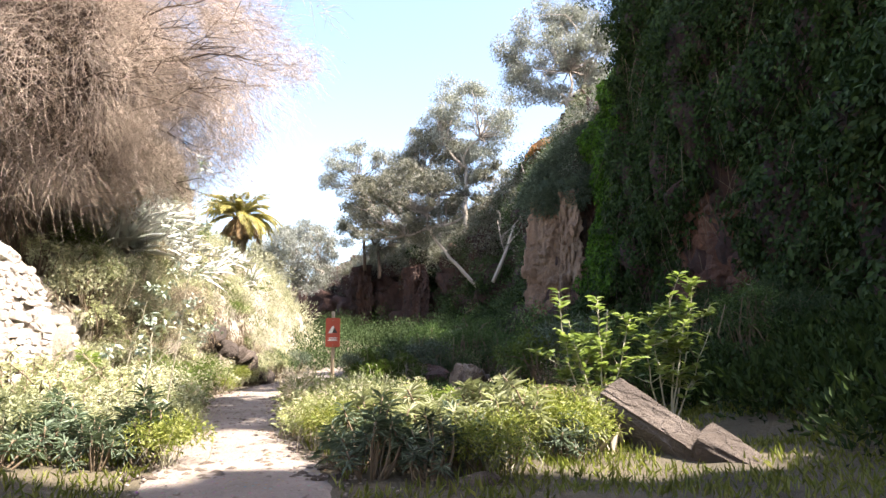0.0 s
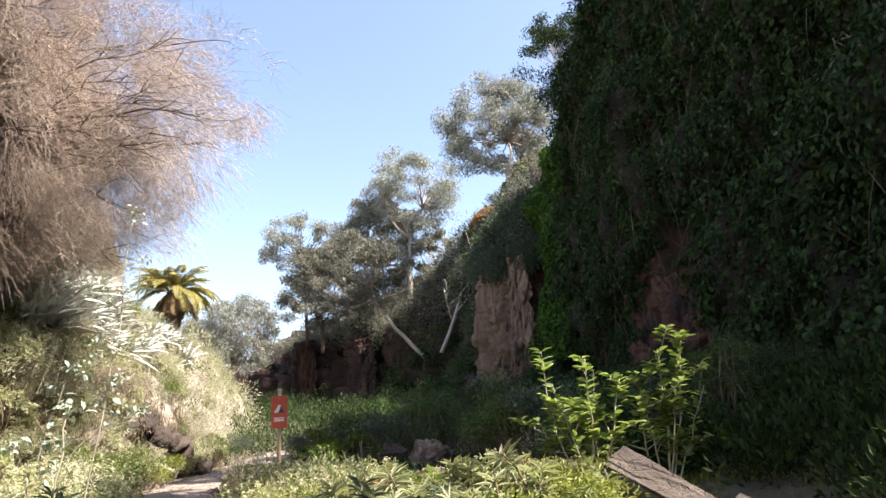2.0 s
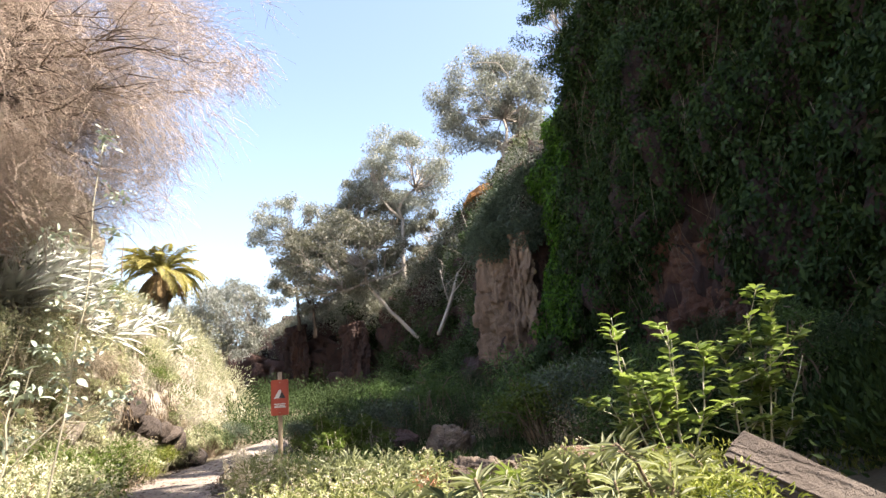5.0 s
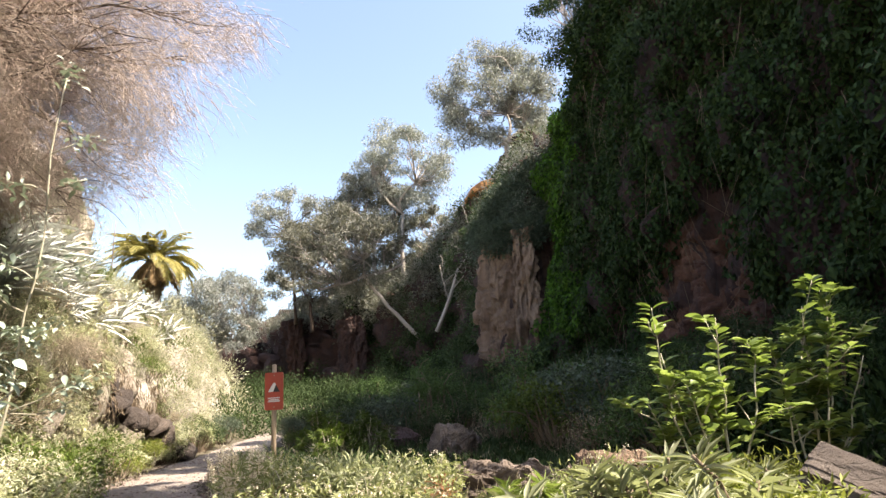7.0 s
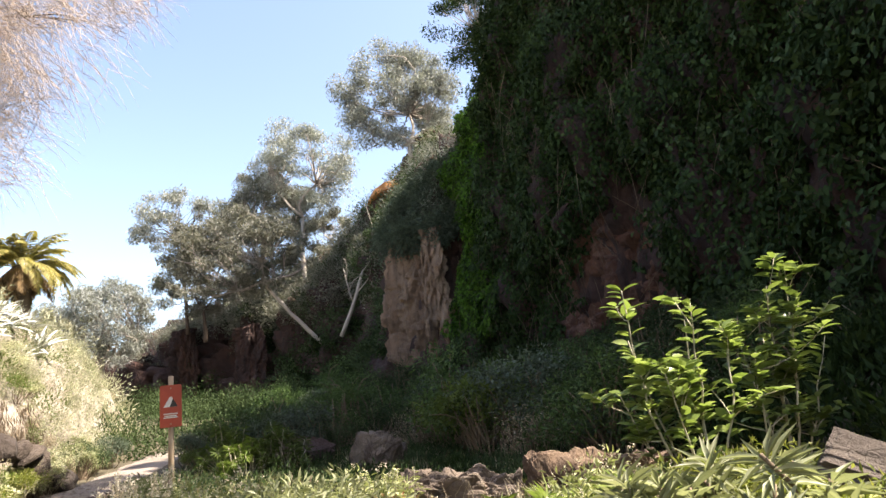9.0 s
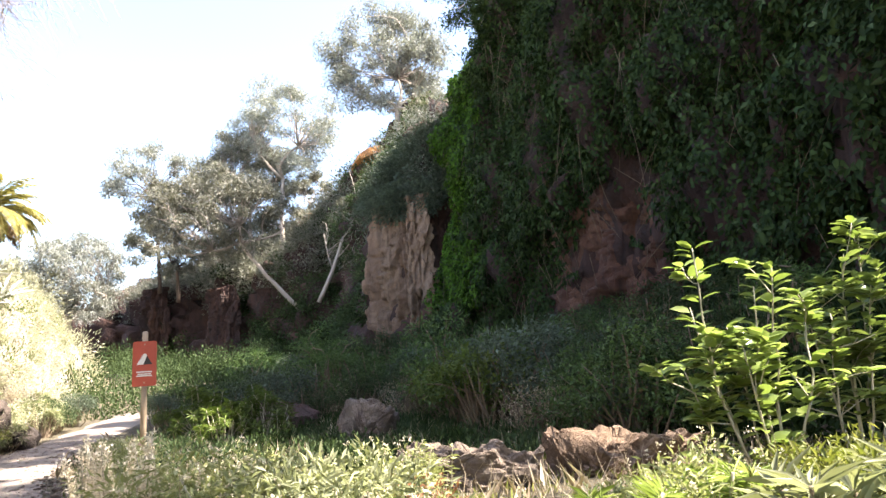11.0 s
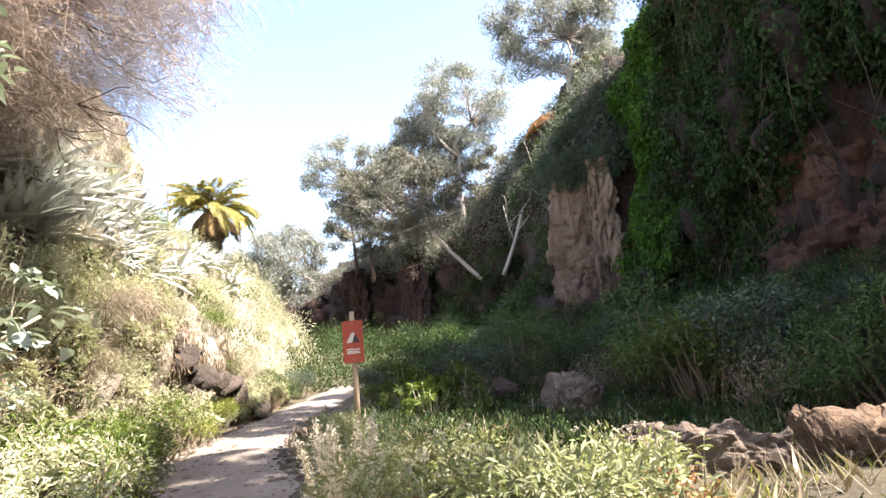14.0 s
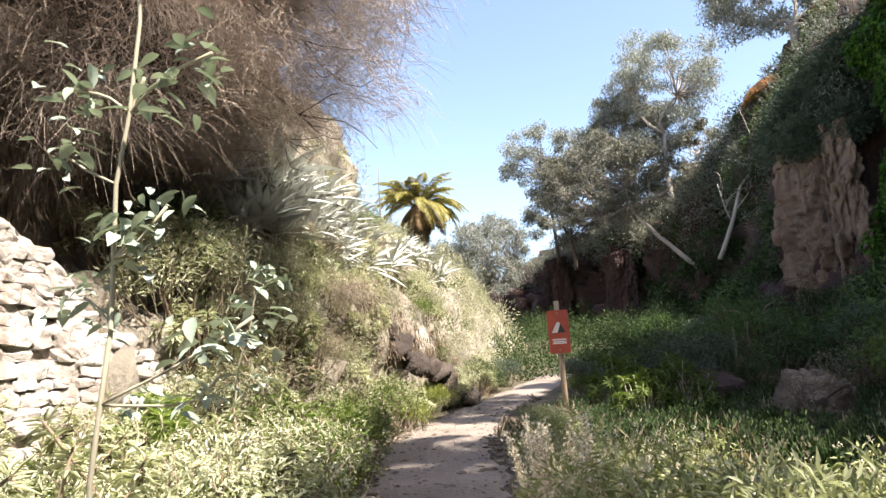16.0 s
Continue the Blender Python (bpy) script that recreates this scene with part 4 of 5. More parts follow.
def creeper(name, label, count, y0, y1, mat, seed, size, keep, z0=1.8):
    rng = np.random.default_rng(seed)
    p, n = right.spots(count, y0, y1, z0, 21.5, rng, keep)
    bulge = np.array([max(0.18, 0.55 + 1.3 * noise.noise(Vector(q) * 0.4) + 0.7 * noise.noise(Vector(q) * 1.1)) for q in p])
    p = p + n * (bulge * rng.uniform(0.15, 1.0, len(p)) ** 0.6)[:, None]
    p[:, 2] -= rng.uniform(0, 0.25, len(p))
    d = unit(n * 0.55 + [0, 0, -0.9] + rng.normal(size=p.shape) * 0.55)
    g = Geo()
    leaves(g, p, d, n + [0, 0, 0.6] + rng.normal(size=p.shape) * 0.5, size * rng.uniform(0.6, 1.4, len(p)), size * 0.6 * rng.uniform(0.7, 1.2, len(p)), 0.2)
    ob = part(name, g, mat)
    return tagged(ob, label, "creeper", kind="stuff")


creeper("creeper", "green creeper darkened for shade, hanging thickly over the cliff", 250000, 5, 39.5, M_SHADECREEPER, 41, 0.2, creeper_here, 0.6)
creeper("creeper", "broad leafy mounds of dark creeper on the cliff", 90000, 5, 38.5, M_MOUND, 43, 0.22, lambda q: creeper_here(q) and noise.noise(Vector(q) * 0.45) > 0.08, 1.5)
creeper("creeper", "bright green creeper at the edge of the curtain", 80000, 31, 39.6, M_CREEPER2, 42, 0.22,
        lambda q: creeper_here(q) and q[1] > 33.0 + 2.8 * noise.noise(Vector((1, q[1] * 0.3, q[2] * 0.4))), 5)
# bare vine strands among the leaves
p, n = right.spots(900, 10, 37, 3, 18, rng, lambda q: noise.noise(Vector((q[1] * 0.6, q[2] * 0.6, 4))) > 0.0)
g = Geo()
strands(g, p + n * 0.45, unit(rng.normal(size=p.shape) * [0.3, 0.6, 0.3] + [0, 0, -1]), rng.uniform(0.8, 2.6, len(p)), 0.012, 0.1, rng)
tagged(part("vine_strands", g, M_BROWNSTEM), "bare brown vine strands hanging down the cliff", "vine", kind="stuff")


# ---- trees ----
def tree_crown(geo, centres, radii, count, ll, lw, rng, hang=0.6):
    """Leaves in loose clumps around limb ends, with gaps between the clumps."""
    n = len(centres)
    pick = rng.integers(0, n, count)
    off = in_ball(count, rng) * np.asarray(radii)[pick][:, None] * [1.0, 1.0, 0.7]
    p = centres[pick] + off
    d = unit(rng.normal(size=(count, 3)) * 0.7 + [0, 0, -hang])
    leaves(geo, p, d, rand_dirs(count, rng, 0.4), ll * rng.uniform(0.6, 1.4, count), lw * rng.uniform(0.7, 1.3, count), 0.15)


def gum_tree(label, base, fork, centre, radii, clumps, seed, trunk_r, mat=None, count=5200, size=0.34, sub=1.0, bark=None):
    rng = np.random.default_rng(seed)
    base, fork, centre, radii = (np.array(v, float) for v in (base, fork, centre, radii))
    ob = thing("eucalyptus_tree", label, "tree", pose(*base), "eucalyptus trees on the cliff")
    tr, cr = Geo(), Geo()
    radii = radii * 1.16
    clumps = int(clumps * 2.2)
    f = fork - base
    tube(tr, branch_pts((0, 0, -1.2), f, rng, 0.04, 9), np.linspace(trunk_r, trunk_r * 0.6, 9), 8)
    ends = []
    for k in range(clumps):
        v = rand_dirs(1, rng, 0.15)[0] * rng.uniform(0.35, 1.0) ** 0.5
        ends.append(centre - base + v * radii)
    ends = np.array(ends)
    hubs = [f + (centre - base - f) * rng.uniform(0.1, 0.5) + rng.normal(size=3) * radii * 0.25 for _ in range(5)]
    for h in hubs:
        tube(tr, branch_pts(f, h, rng, 0.1), np.linspace(trunk_r * 0.55, trunk_r * 0.3, 6), 6)
    for e in ends:
        h = hubs[int(np.argmin([np.linalg.norm(e - q) for q in hubs]))]
        tube(tr, branch_pts(h, e, rng, 0.12), np.linspace(trunk_r * 0.22, trunk_r * 0.05, 6), 4)
    tree_crown(cr, ends, np.full(clumps, radii.mean() * 0.235 * sub) * rng.uniform(0.7, 1.3, clumps), int(count * 3.2), size, size * 0.3, rng)
    part("trunk", tr, bark or M_WHITEBARK, ob, "" if bark else "pale peeling trunk and limbs", True)
    part("crown", cr, mat or M_EUCA, ob)
    return ob


gum_tree("tall eucalyptus with a pale forked trunk on the cliff", (1.9, 74, 16.2), (2.0, 74, 24.5), (2.6, 74, 30.6), (5.4, 4, 5.4), 34, 51, 0.32, None, 6200)
gum_tree("leaning eucalyptus with a bent white trunk over the cliff edge", (2.8, 64.2, 9.8), (-2.4, 63.8, 14.85), (-4.3, 63.4, 17.7), (5.7, 3.6, 3.7), 40, 52, 0.23, M_EUCAOLIVE, 7500)
gum_tree("thin open eucalyptus at the far end of the cliff", (-10.8, 76, 13.5), (-11.2, 76, 20.5), (-11.2, 76, 24.9), (5.0, 3, 3.3), 24, 53, 0.22, None, 2800, 0.36, bark=M_LIMB)
gum_tree("grey eucalyptus behind the leaning one", (-1.2, 77, 16.5), (-1.5, 77, 22), (-2.2, 77, 25.2), (4.8, 3.5, 5.8), 34, 54, 0.3, M_EUCAOLIVE, 8500)
gum_tree("dense olive eucalyptus low on the cliff edge", (-9.0, 76, 12.5), (-9.2, 76, 15), (-8.8, 75, 18), (4.6, 3.5, 3.4), 26, 55, 0.25, M_EUCAOLIVE, 5200, bark=M_LIMB)
gum_tree("broad eucalyptus on the ridge above the creeper", (12.6, 60, 23.0), (12.2, 60, 27), (11.6, 60, 32.0), (5.4, 4, 5.2), 40, 56, 0.35, None, 9500)
gum_tree("small eucalyptus in a fissure of the cliff", (4.0, 75, 16.5), (4.4, 75, 20), (4.8, 75, 22.6), (3.0, 2.5, 2.6), 16, 57, 0.2, M_EUCAOLIVE, 2200)
gum_tree("dark round tree hanging over the cliff edge", (13.5, 38, 20.8), (13.0, 37.5, 22.6), (12.6, 37.4, 25.5), (2.7, 2.7, 3.0), 26, 58, 0.2, M_SHADECREEPER, 4200, 0.22)
gum_tree("round grey green tree at the valley's bend", (-18.2, 72, 6.0), (-18.0, 72, 9.5), (-18.0, 72, 13.2), (4.6, 4, 3.9), 40, 59, 0.3, None, 8000, 0.3)
gum_tree("low grey green tree beside the valley's bend", (-22.5, 70, 6.5), (-22.4, 70, 9), (-22.2, 70, 11.6), (3.6, 3, 2.6), 26, 60, 0.25, M_GREYSHRUB, 4500, 0.3)

# Trees added out of view, set along the sun's rays to shade the path.
for k, ys in enumerate((9.9, 11.8, 13.6, 15.2, 20.2, 22.4, 24.6)):
    z = 22.8
    x, y = path_x(ys) + 0.2 + 0.633 * z, ys - 0.305 * z
    zb = float(np.interp(y, (0.4, 5.6, 8.4, 14), (13.6, 13.6, 17.4, 22))) - 0.6
    gum_tree("unseen tree added on the near rim to shade the path", (12.3, y, zb), (11.9, y, zb + 4.0), (x, y, z), (1.05, 1.3, 1.3), 16, 610 + k, 0.14, M_SHADECREEPER, 2200, 0.22, 1.0, M_LIMB)

# a bare tree on the cliff
rng = np.random.default_rng(66)
ob = thing("dead_tree", "bare pale tree leaning from the shaded cliff", "tree", pose(4.05, 58.2, 8.9))
g = Geo()
main = branch_pts((0, 0, -0.6), (2.2, -0.2, 4.9), rng, 0.03, 7)
tube(g, main, np.linspace(0.19, 0.13, 7), 7)
for i, e, r in ((6, (3.6, 0, 8.2), 0.1), (6, (4.3, -0.3, 7.3), 0.08), (4, (3.6, -0.4, 5.2), 0.07), (3, (0.6, 0, 5.4), 0.06)):
    q = branch_pts(main[i], e, rng, 0.07, 7)
    tube(g, q, np.linspace(r, 0.035, 7), 5)
    for k in range(4):
        j = 2 + k
        f = q[j] + rng.normal(size=3) * [0.7, 0.5, 0.5] + [0.1, 0, 1.4]
        tube(g, branch_pts(q[j], f, rng, 0.1, 5), np.linspace(0.04, 0.01, 5), 4)
top = branch_pts((3.6, 0, 8.2), (3.05, 0.2, 11.2), rng, 0.08, 6)
tube(g, top, np.linspace(0.05, 0.015, 6), 4)
part("trunk", g, M_WHITEBARK, ob, "", True)


def twiggy_tree(base, centre, radii, seed):
    """A leafless-looking tree with a wide crown of drooping hair-thin twigs."""
    rng = np.random.default_rng(seed)
    base, centre, radii = (np.array(v, float) for v in (base, centre, radii))
    ob = thing("tamarisk_tree", "spreading tree with drooping pinkish grey twigs on the bank", "tree", pose(*base))
    lm, tw, lf = Geo(), Geo(), Geo()
    c = centre - base
    hub = np.array([0.2, 0.2, 1.2])
    tube(lm, branch_pts((0, 0, -0.8), hub, rng, 0.08), np.linspace(0.3, 0.22, 6), 8)
    for k in range(70):
        v = rand_dirs(1, rng, 0.1)[0]
        v[0] = abs(v[0]) if rng.random() < 0.8 else v[0]
        if k % 2:
            v = unit(v * [1.6, 1.0, 0.45])
        e = c + v * radii * rng.uniform(0.5, 0.82)
        pts = branch_pts(hub, e, rng, 0.1, 10)
        tube(lm, pts, np.linspace(0.05, 0.006, 10), 5)
        for j in range(14):
            q = pts[rng.integers(3, 10)]
            out = unit(unit(q - hub) * 1.2 + rng.normal(size=3) * 0.5)
            tube(lm, branch_pts(q, q + out * rng.uniform(0.5, 1.3), rng, 0.14, 5), np.linspace(0.012, 0.004, 5), 4)
    n = 480000
    v = rand_dirs(n, rng)
    edge = np.array([0.9 + 0.24 * noise.noise(Vector(q) * 2.2) + 0.1 * noise.noise(Vector(q) * 6) for q in v])
    out = rng.random(n) ** 0.5
    st = c + v * radii * (edge * out)[:, None]
    gap = np.array([noise.noise(Vector(q) * 0.9) + 0.6 * noise.noise(Vector(q) * 2.3) for q in st])
    under = st[:, 2] + base[2] < 4.4 + 0.3 * (st[:, 1] + base[1] - 12) + 0.7 * gap
    reach = np.clip((st[:, 0] - 2.2) / 3.8, 0, 1)
    ok = (gap > -0.3 + 0.3 * reach) & (rng.random(n) > 0.4 * reach) & ~under
    st, v = st[ok], v[ok]
    flow = np.array([noise.noise_vector(Vector(q) * 0.7) for q in st])
    wy = unit(v * 0.45 + flow * 1.1 + rng.normal(size=st.shape) * 0.55 + [0.3, 0, -0.22])
    # Inner twigs take the dark bark colour to paint the shade inside the crown.
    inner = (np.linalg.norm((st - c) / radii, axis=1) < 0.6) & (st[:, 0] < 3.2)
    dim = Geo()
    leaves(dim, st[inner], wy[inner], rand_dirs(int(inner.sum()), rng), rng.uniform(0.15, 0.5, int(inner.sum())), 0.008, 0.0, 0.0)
    part("inner_thatch", dim, M_LIMB, ob, "inner twigs coloured dark as the crown's own shade")["kind"] = "stuff"
    st, wy = st[~inner], wy[~inner]
    h = 60000
    strands(tw, st[:h], wy[:h], rng.uniform(0.3, 0.8, h), 0.0038, 0.3, rng)
    leaves(tw, st[h:], wy[h:], rand_dirs(len(st) - h, rng), rng.uniform(0.1, 0.32, len(st) - h), 0.0058, 0.0, 0.0)
    k = rng.integers(0, len(st), 14000)
    p = st[k] + wy[k] * rng.uniform(0.1, 0.6, (len(k), 1)) - [0, 0, 0.1]
    leaves(lf, p, rand_dirs(len(k), rng, -0.5), rand_dirs(len(k), rng), 0.02, 0.006)
    part("branchwork", lm, M_LIMB, ob, "dark brown limbs")
    part("twig_canopy", tw, M_TWIG, ob, "fine drooping pinkish grey twigs")
    part("foliage", lf, M_PINKBUD, ob, "sparse tiny pale leaves and buds")
    return ob


twiggy_tree((-9.6, 11.6, 5.6), (-8.6, 12.0, 7.6), (6.7, 4.0, 4.9), 71)


def palm_tree(base, crown_z, seed):
    rng = np.random.default_rng(seed)
    ob = thing("palm_tree", "date palm with green and yellowing fronds on the bank", "palm", pose(*base))
    tr = Geo()
    h = crown_z - base[2]
    hs = np.linspace(-0.6, h, 22)
    tube(tr, [(0.05 * math.sin(z), 0, z) for z in hs], [0.3 + (0.05 if i % 2 else 0) for i in range(22)], 10)
    part("trunk", tr, M_PALMTRUNK, ob)
    for i in range(74):
        dry = i >= 52
        g = Geo()
        el = rng.uniform(-0.15, 1.5) if not dry else rng.uniform(-1.2, -0.5)
        az = i * 2.399
        ln = rng.uniform(1.9, 2.5) if not dry else rng.uniform(1.1, 1.7)
        out = np.array([math.cos(az), math.sin(az), 0])
        t = np.linspace(0, 1, 12)
        curve = 1.35 if not dry else 0.5
        ang = el - curve * 1.3 * t
        step = ln / 11
        pts = np.array([0, 0, h]) + out * 0.22 + np.concatenate([[np.zeros(3)], np.cumsum((out * np.cos(ang)[:, None] + np.array([0, 0, 1.0]) * np.sin(ang)[:, None])[:-1] * step, axis=0)])
        tube(g, pts, np.linspace(0.03, 0.008, 12), 4)
        m = 50
        f = np.repeat(np.linspace(0.14, 0.99, m), 2)
        side = np.tile([1, -1], m)
        ii = np.minimum((f * 11).astype(int), 10)
        p = pts[ii] + (pts[ii + 1] - pts[ii]) * (f * 11 - ii)[:, None]
        tan = unit(pts[ii + 1] - pts[ii])
        s = unit(np.cross(tan, [0, 0, 1.0]) + rng.normal(size=p.shape) * 0.05)
        d = s * side[:, None] * 0.8 + tan * 0.75 + np.array([0, 0, -0.25 if not dry else -0.6]) + rng.normal(size=p.shape) * 0.08
        leaves(g, p, d, np.cross(s, tan) * 1.0 + rng.normal(size=p.shape) * 0.2, 0.42 * np.sin(f * 2.6 + 0.45), 0.034, 0.2)
        part("frond", g, M_PALMDRY if dry else M_PALM, ob, "dead hanging brown frond" if dry else "")
    return ob


palm_tree((-10.5, 31, 5.6), 8.45, 81)

# ---- the old retaining wall on the bank ----
def bank_point(bank, y, z):
    """The outermost surface point of a bank near a station and height."""
    i = int(np.argmin(abs(bank.P[:, 0, 1] - y)))
    row = bank.P[i]
    k = int(np.argmin(abs(row[:70, 2] - z)))
    return row[k], bank.N[i, k]


rng = np.random.default_rng(31)
wall = thing("stone_wall", "pale rubble retaining wall of rough dry stones", "wall", kind="structure")
TOP_Y, TOP_Z = (4, 8.6, 9.75, 10.45, 11.9), (3.3, 2.97, 2.62, 1.95, 1.3)
stone_meshes = []
for k in range(12):
    bm = bmesh.new()
    bmesh.ops.create_cube(bm, size=1)
    bmesh.ops.subdivide_edges(bm, edges=bm.edges, cuts=1, use_grid_fill=True)
    for v in bm.verts:
        corner = abs(v.co.x * v.co.y * v.co.z) > 0.1
        v.co *= 0.86 if corner else 1.0
        v.co += Vector(rng.normal(size=3)) * 0.038
    me = bpy.data.meshes.new("stone")
    bm.to_mesh(me)
    bm.free()
    me.materials.append(M_STONE)
    stone_meshes.append(me)
core, zs = [], np.linspace(-0.3, 1, 24)
for y in np.arange(6.4, 12.0, 0.2):
    top = float(np.interp(y, TOP_Y, TOP_Z))
    x = -6.46 + 0.04 * noise.noise(Vector((0, y, 0))) - 0.03 * max(0, y - 9)
    core.append([(x - 0.1 * max(f, 0) - (1.0 if f == 1 else 0), y, -0.2 + (top + 0.2) * max(f, -0.2) + 0.05 * noise.noise(Vector((y, f * 4, 2)))) for f in zs])
part("mortar_core", grid_geo(np.array(core)), M_BANK, wall, "earth packing between the stones")
z = 0.3
while z < 3.1:
    rise = rng.uniform(0.09, 0.17)
    y = 6.8 + rng.uniform(0, 0.3)
    while y < 11.8:
        run = rise * rng.uniform(1.1, 2.6)
        yc, zc = y + run / 2, z + rise / 2 + 0.05 * noise.noise(Vector((y, z, 3)))
        y += run
        if zc + rise / 2 > np.interp(yc, TOP_Y, TOP_Z) + 0.02 or rng.random() < 0.05:
            continue
        s = part("stone", stone_meshes[rng.integers(12)], None, wall)
        x = -6.46 - 0.035 * zc - 0.03 * max(0, yc - 9)
        s.matrix_basis = pose(x + rng.uniform(-0.035, 0.015), yc, zc, rng.uniform(-7, 7), rng.uniform(-6, 6), rng.uniform(-7, 7))
        s.scale = (0.17, run * 1.03, rise * 1.05)
    z += rise

# old plaster that clings to the upper courses
rows = []
for y in np.linspace(6.5, 10.5, 110):
    top = float(np.interp(y, TOP_Y, TOP_Z)) + 0.05
    row = []
    for f in np.linspace(0, 1, 44):
        z = top - 1.3 * (1 - f)
        k = noise.fractal(Vector((y * 0.9, z * 1.5, 7)), 1, 2, 4) + 0.9 * (f - 0.72) + 0.1 * noise.fractal(Vector((y * 6, z * 6, 3)), 1, 2, 3)
        x = -6.46 - 0.035 * z - 0.03 * max(0, y - 9) + 0.1 * smooth((k + 0.1) / 0.2) + 0.02 * blocky((y, z, 1), 5.0, 1.0) + 0.02 * noise.fractal(Vector((y * 8, z * 8, 1)), 1, 2, 4)
        row.append((x - 0.06 * (f > 0.97), y, z))
    rows.append(row)
part("plaster", grid_geo(np.array(rows)), M_STONE, wall, "crumbling pale lime plaster")

# ---- plants of the sunlit bank ----
def bank_protos():
    out = []
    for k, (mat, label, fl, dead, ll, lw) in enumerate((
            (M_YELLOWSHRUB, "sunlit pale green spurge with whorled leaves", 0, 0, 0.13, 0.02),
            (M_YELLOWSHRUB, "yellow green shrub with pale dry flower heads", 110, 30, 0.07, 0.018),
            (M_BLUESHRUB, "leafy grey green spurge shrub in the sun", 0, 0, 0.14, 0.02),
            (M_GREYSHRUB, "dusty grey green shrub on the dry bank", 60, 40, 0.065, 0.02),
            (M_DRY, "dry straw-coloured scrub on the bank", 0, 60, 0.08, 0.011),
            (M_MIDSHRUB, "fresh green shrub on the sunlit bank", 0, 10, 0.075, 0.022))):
        ob = thing("shrub", label, "shrub", group="shrubs on the sunlit bank")
        if k in (0, 2):
            out.append(rosette_parts(ob, 300 + k, 0.7, 1.05, 34, 34, ll, lw, mat, M_BROWNSTEM))
        else:
            out.append(shrub_parts(ob, 300 + k, 0.75, 1.0, 9, 1900, ll, lw, mat, M_BROWNSTEM, clumps=20, flowers=fl, dead=dead))
    return out


BP = bank_protos()


def sow(spots, weights, lo, hi):
    kinds = rng.choice(6, len(spots), p=np.array(weights) / sum(weights))
    for k in range(6):
        set_out(BP[k], [tuple(s) for s, q in zip(spots, kinds) if q == k], rng, lo, hi)


foot = []
while len(foot) < 95:
    y = rng.uniform(6.5, 30)
    x = path_x(y) - 1.25 - abs(rng.normal()) * 1.3
    if x > np.interp(y, (6, 12, 20, 30), (-6.6, -6.7, -7.2, -8)) - 0.2:
        if y < 8 and x > -3.4:
            continue
        foot.append(on_ground(x, y, 0.05))
sow(foot, (5, 1.6, 5, 1.2, 0.5, 0.9), 0.6, 1.15)
p, n = left.spots(60, 12, 26, 1.2, 5.5, rng, lambda q: not (18 < q[1] < 23 and 0.5 < q[2] < 2.4))
sow(p - n * 0.05, (4, 2, 2, 4, 2.2, 1.6), 0.45, 0.95)
p, n = left.spots(85, 11.6, 19.5, 0.5, 3.5, rng, lambda q: not (17.8 < q[1] < 23 and 0.5 < q[2] < 2.4))
sow(p - n * 0.05, (7, 2.5, 2, 3, 0.6, 0), 0.6, 1.2)
for o in BP:
    retire(o)


def free_bank(q):
    return not (17.8 < q[1] < 23 and 0.4 < q[2] < 2.5) and not (q[1] < 12 and q[2] < 3.2) and noise.noise(Vector(q) * 0.7) > -0.35


for k, (mat, label, m, per, sp, ll, lw) in enumerate((
        (M_YELLOWSHRUB, "sunlit yellow green growth over the dry bank", 480, 110, 0.45, 0.085, 0.022),
        (M_GREYSHRUB, "dusty grey green growth over the dry bank", 560, 110, 0.45, 0.08, 0.022),
        (M_DRY, "dry straw growth over the bank", 60, 60, 0.4, 0.15, 0.012),
        (M_MIDSHRUB, "fresh green growth on the bank", 150, 70, 0.4, 0.12, 0.03),
        (M_FLOWER, "whitish seed heads over the dry bank", 160, 40, 0.5, 0.05, 0.02))):
    p, n = left.spots(m, 11, 48, 0.8, 7.5, rng, free_bank)
    scrub("scrub", label, p, n, mat, per, sp, ll, lw, 330 + k)
p, n = left.spots(200, 45, 86, 3, 13, rng)
scrub("scrub", "pale green growth on the far bank", p, n, M_GREYSHRUB, 110, 1.3, 0.28, 0.08, 340)
p, n = left.spots(160, 22, 46, 5.0, 9.5, rng)
scrub("scrub", "yellow green bushes along the bank's rim", p, n, M_YELLOWSHRUB, 110, 0.7, 0.16, 0.04, 341)
p, n = left.spots(80, 4, 12, 3.0, 6.5, rng)
scrub("scrub", "dark brown roots and growth hanging from the rock", p, n, M_BROWNSTEM, 70, 0.5, 0.25, 0.016, 342, droop=1.2)
p, n = left.spots(45, 17.5, 23.8, 1.5, 2.4, rng)
scrub("scrub", "dark brown roots hanging over the ledge", p, n, M_BROWNSTEM, 60, 0.4, 0.2, 0.02, 343, droop=1.2)


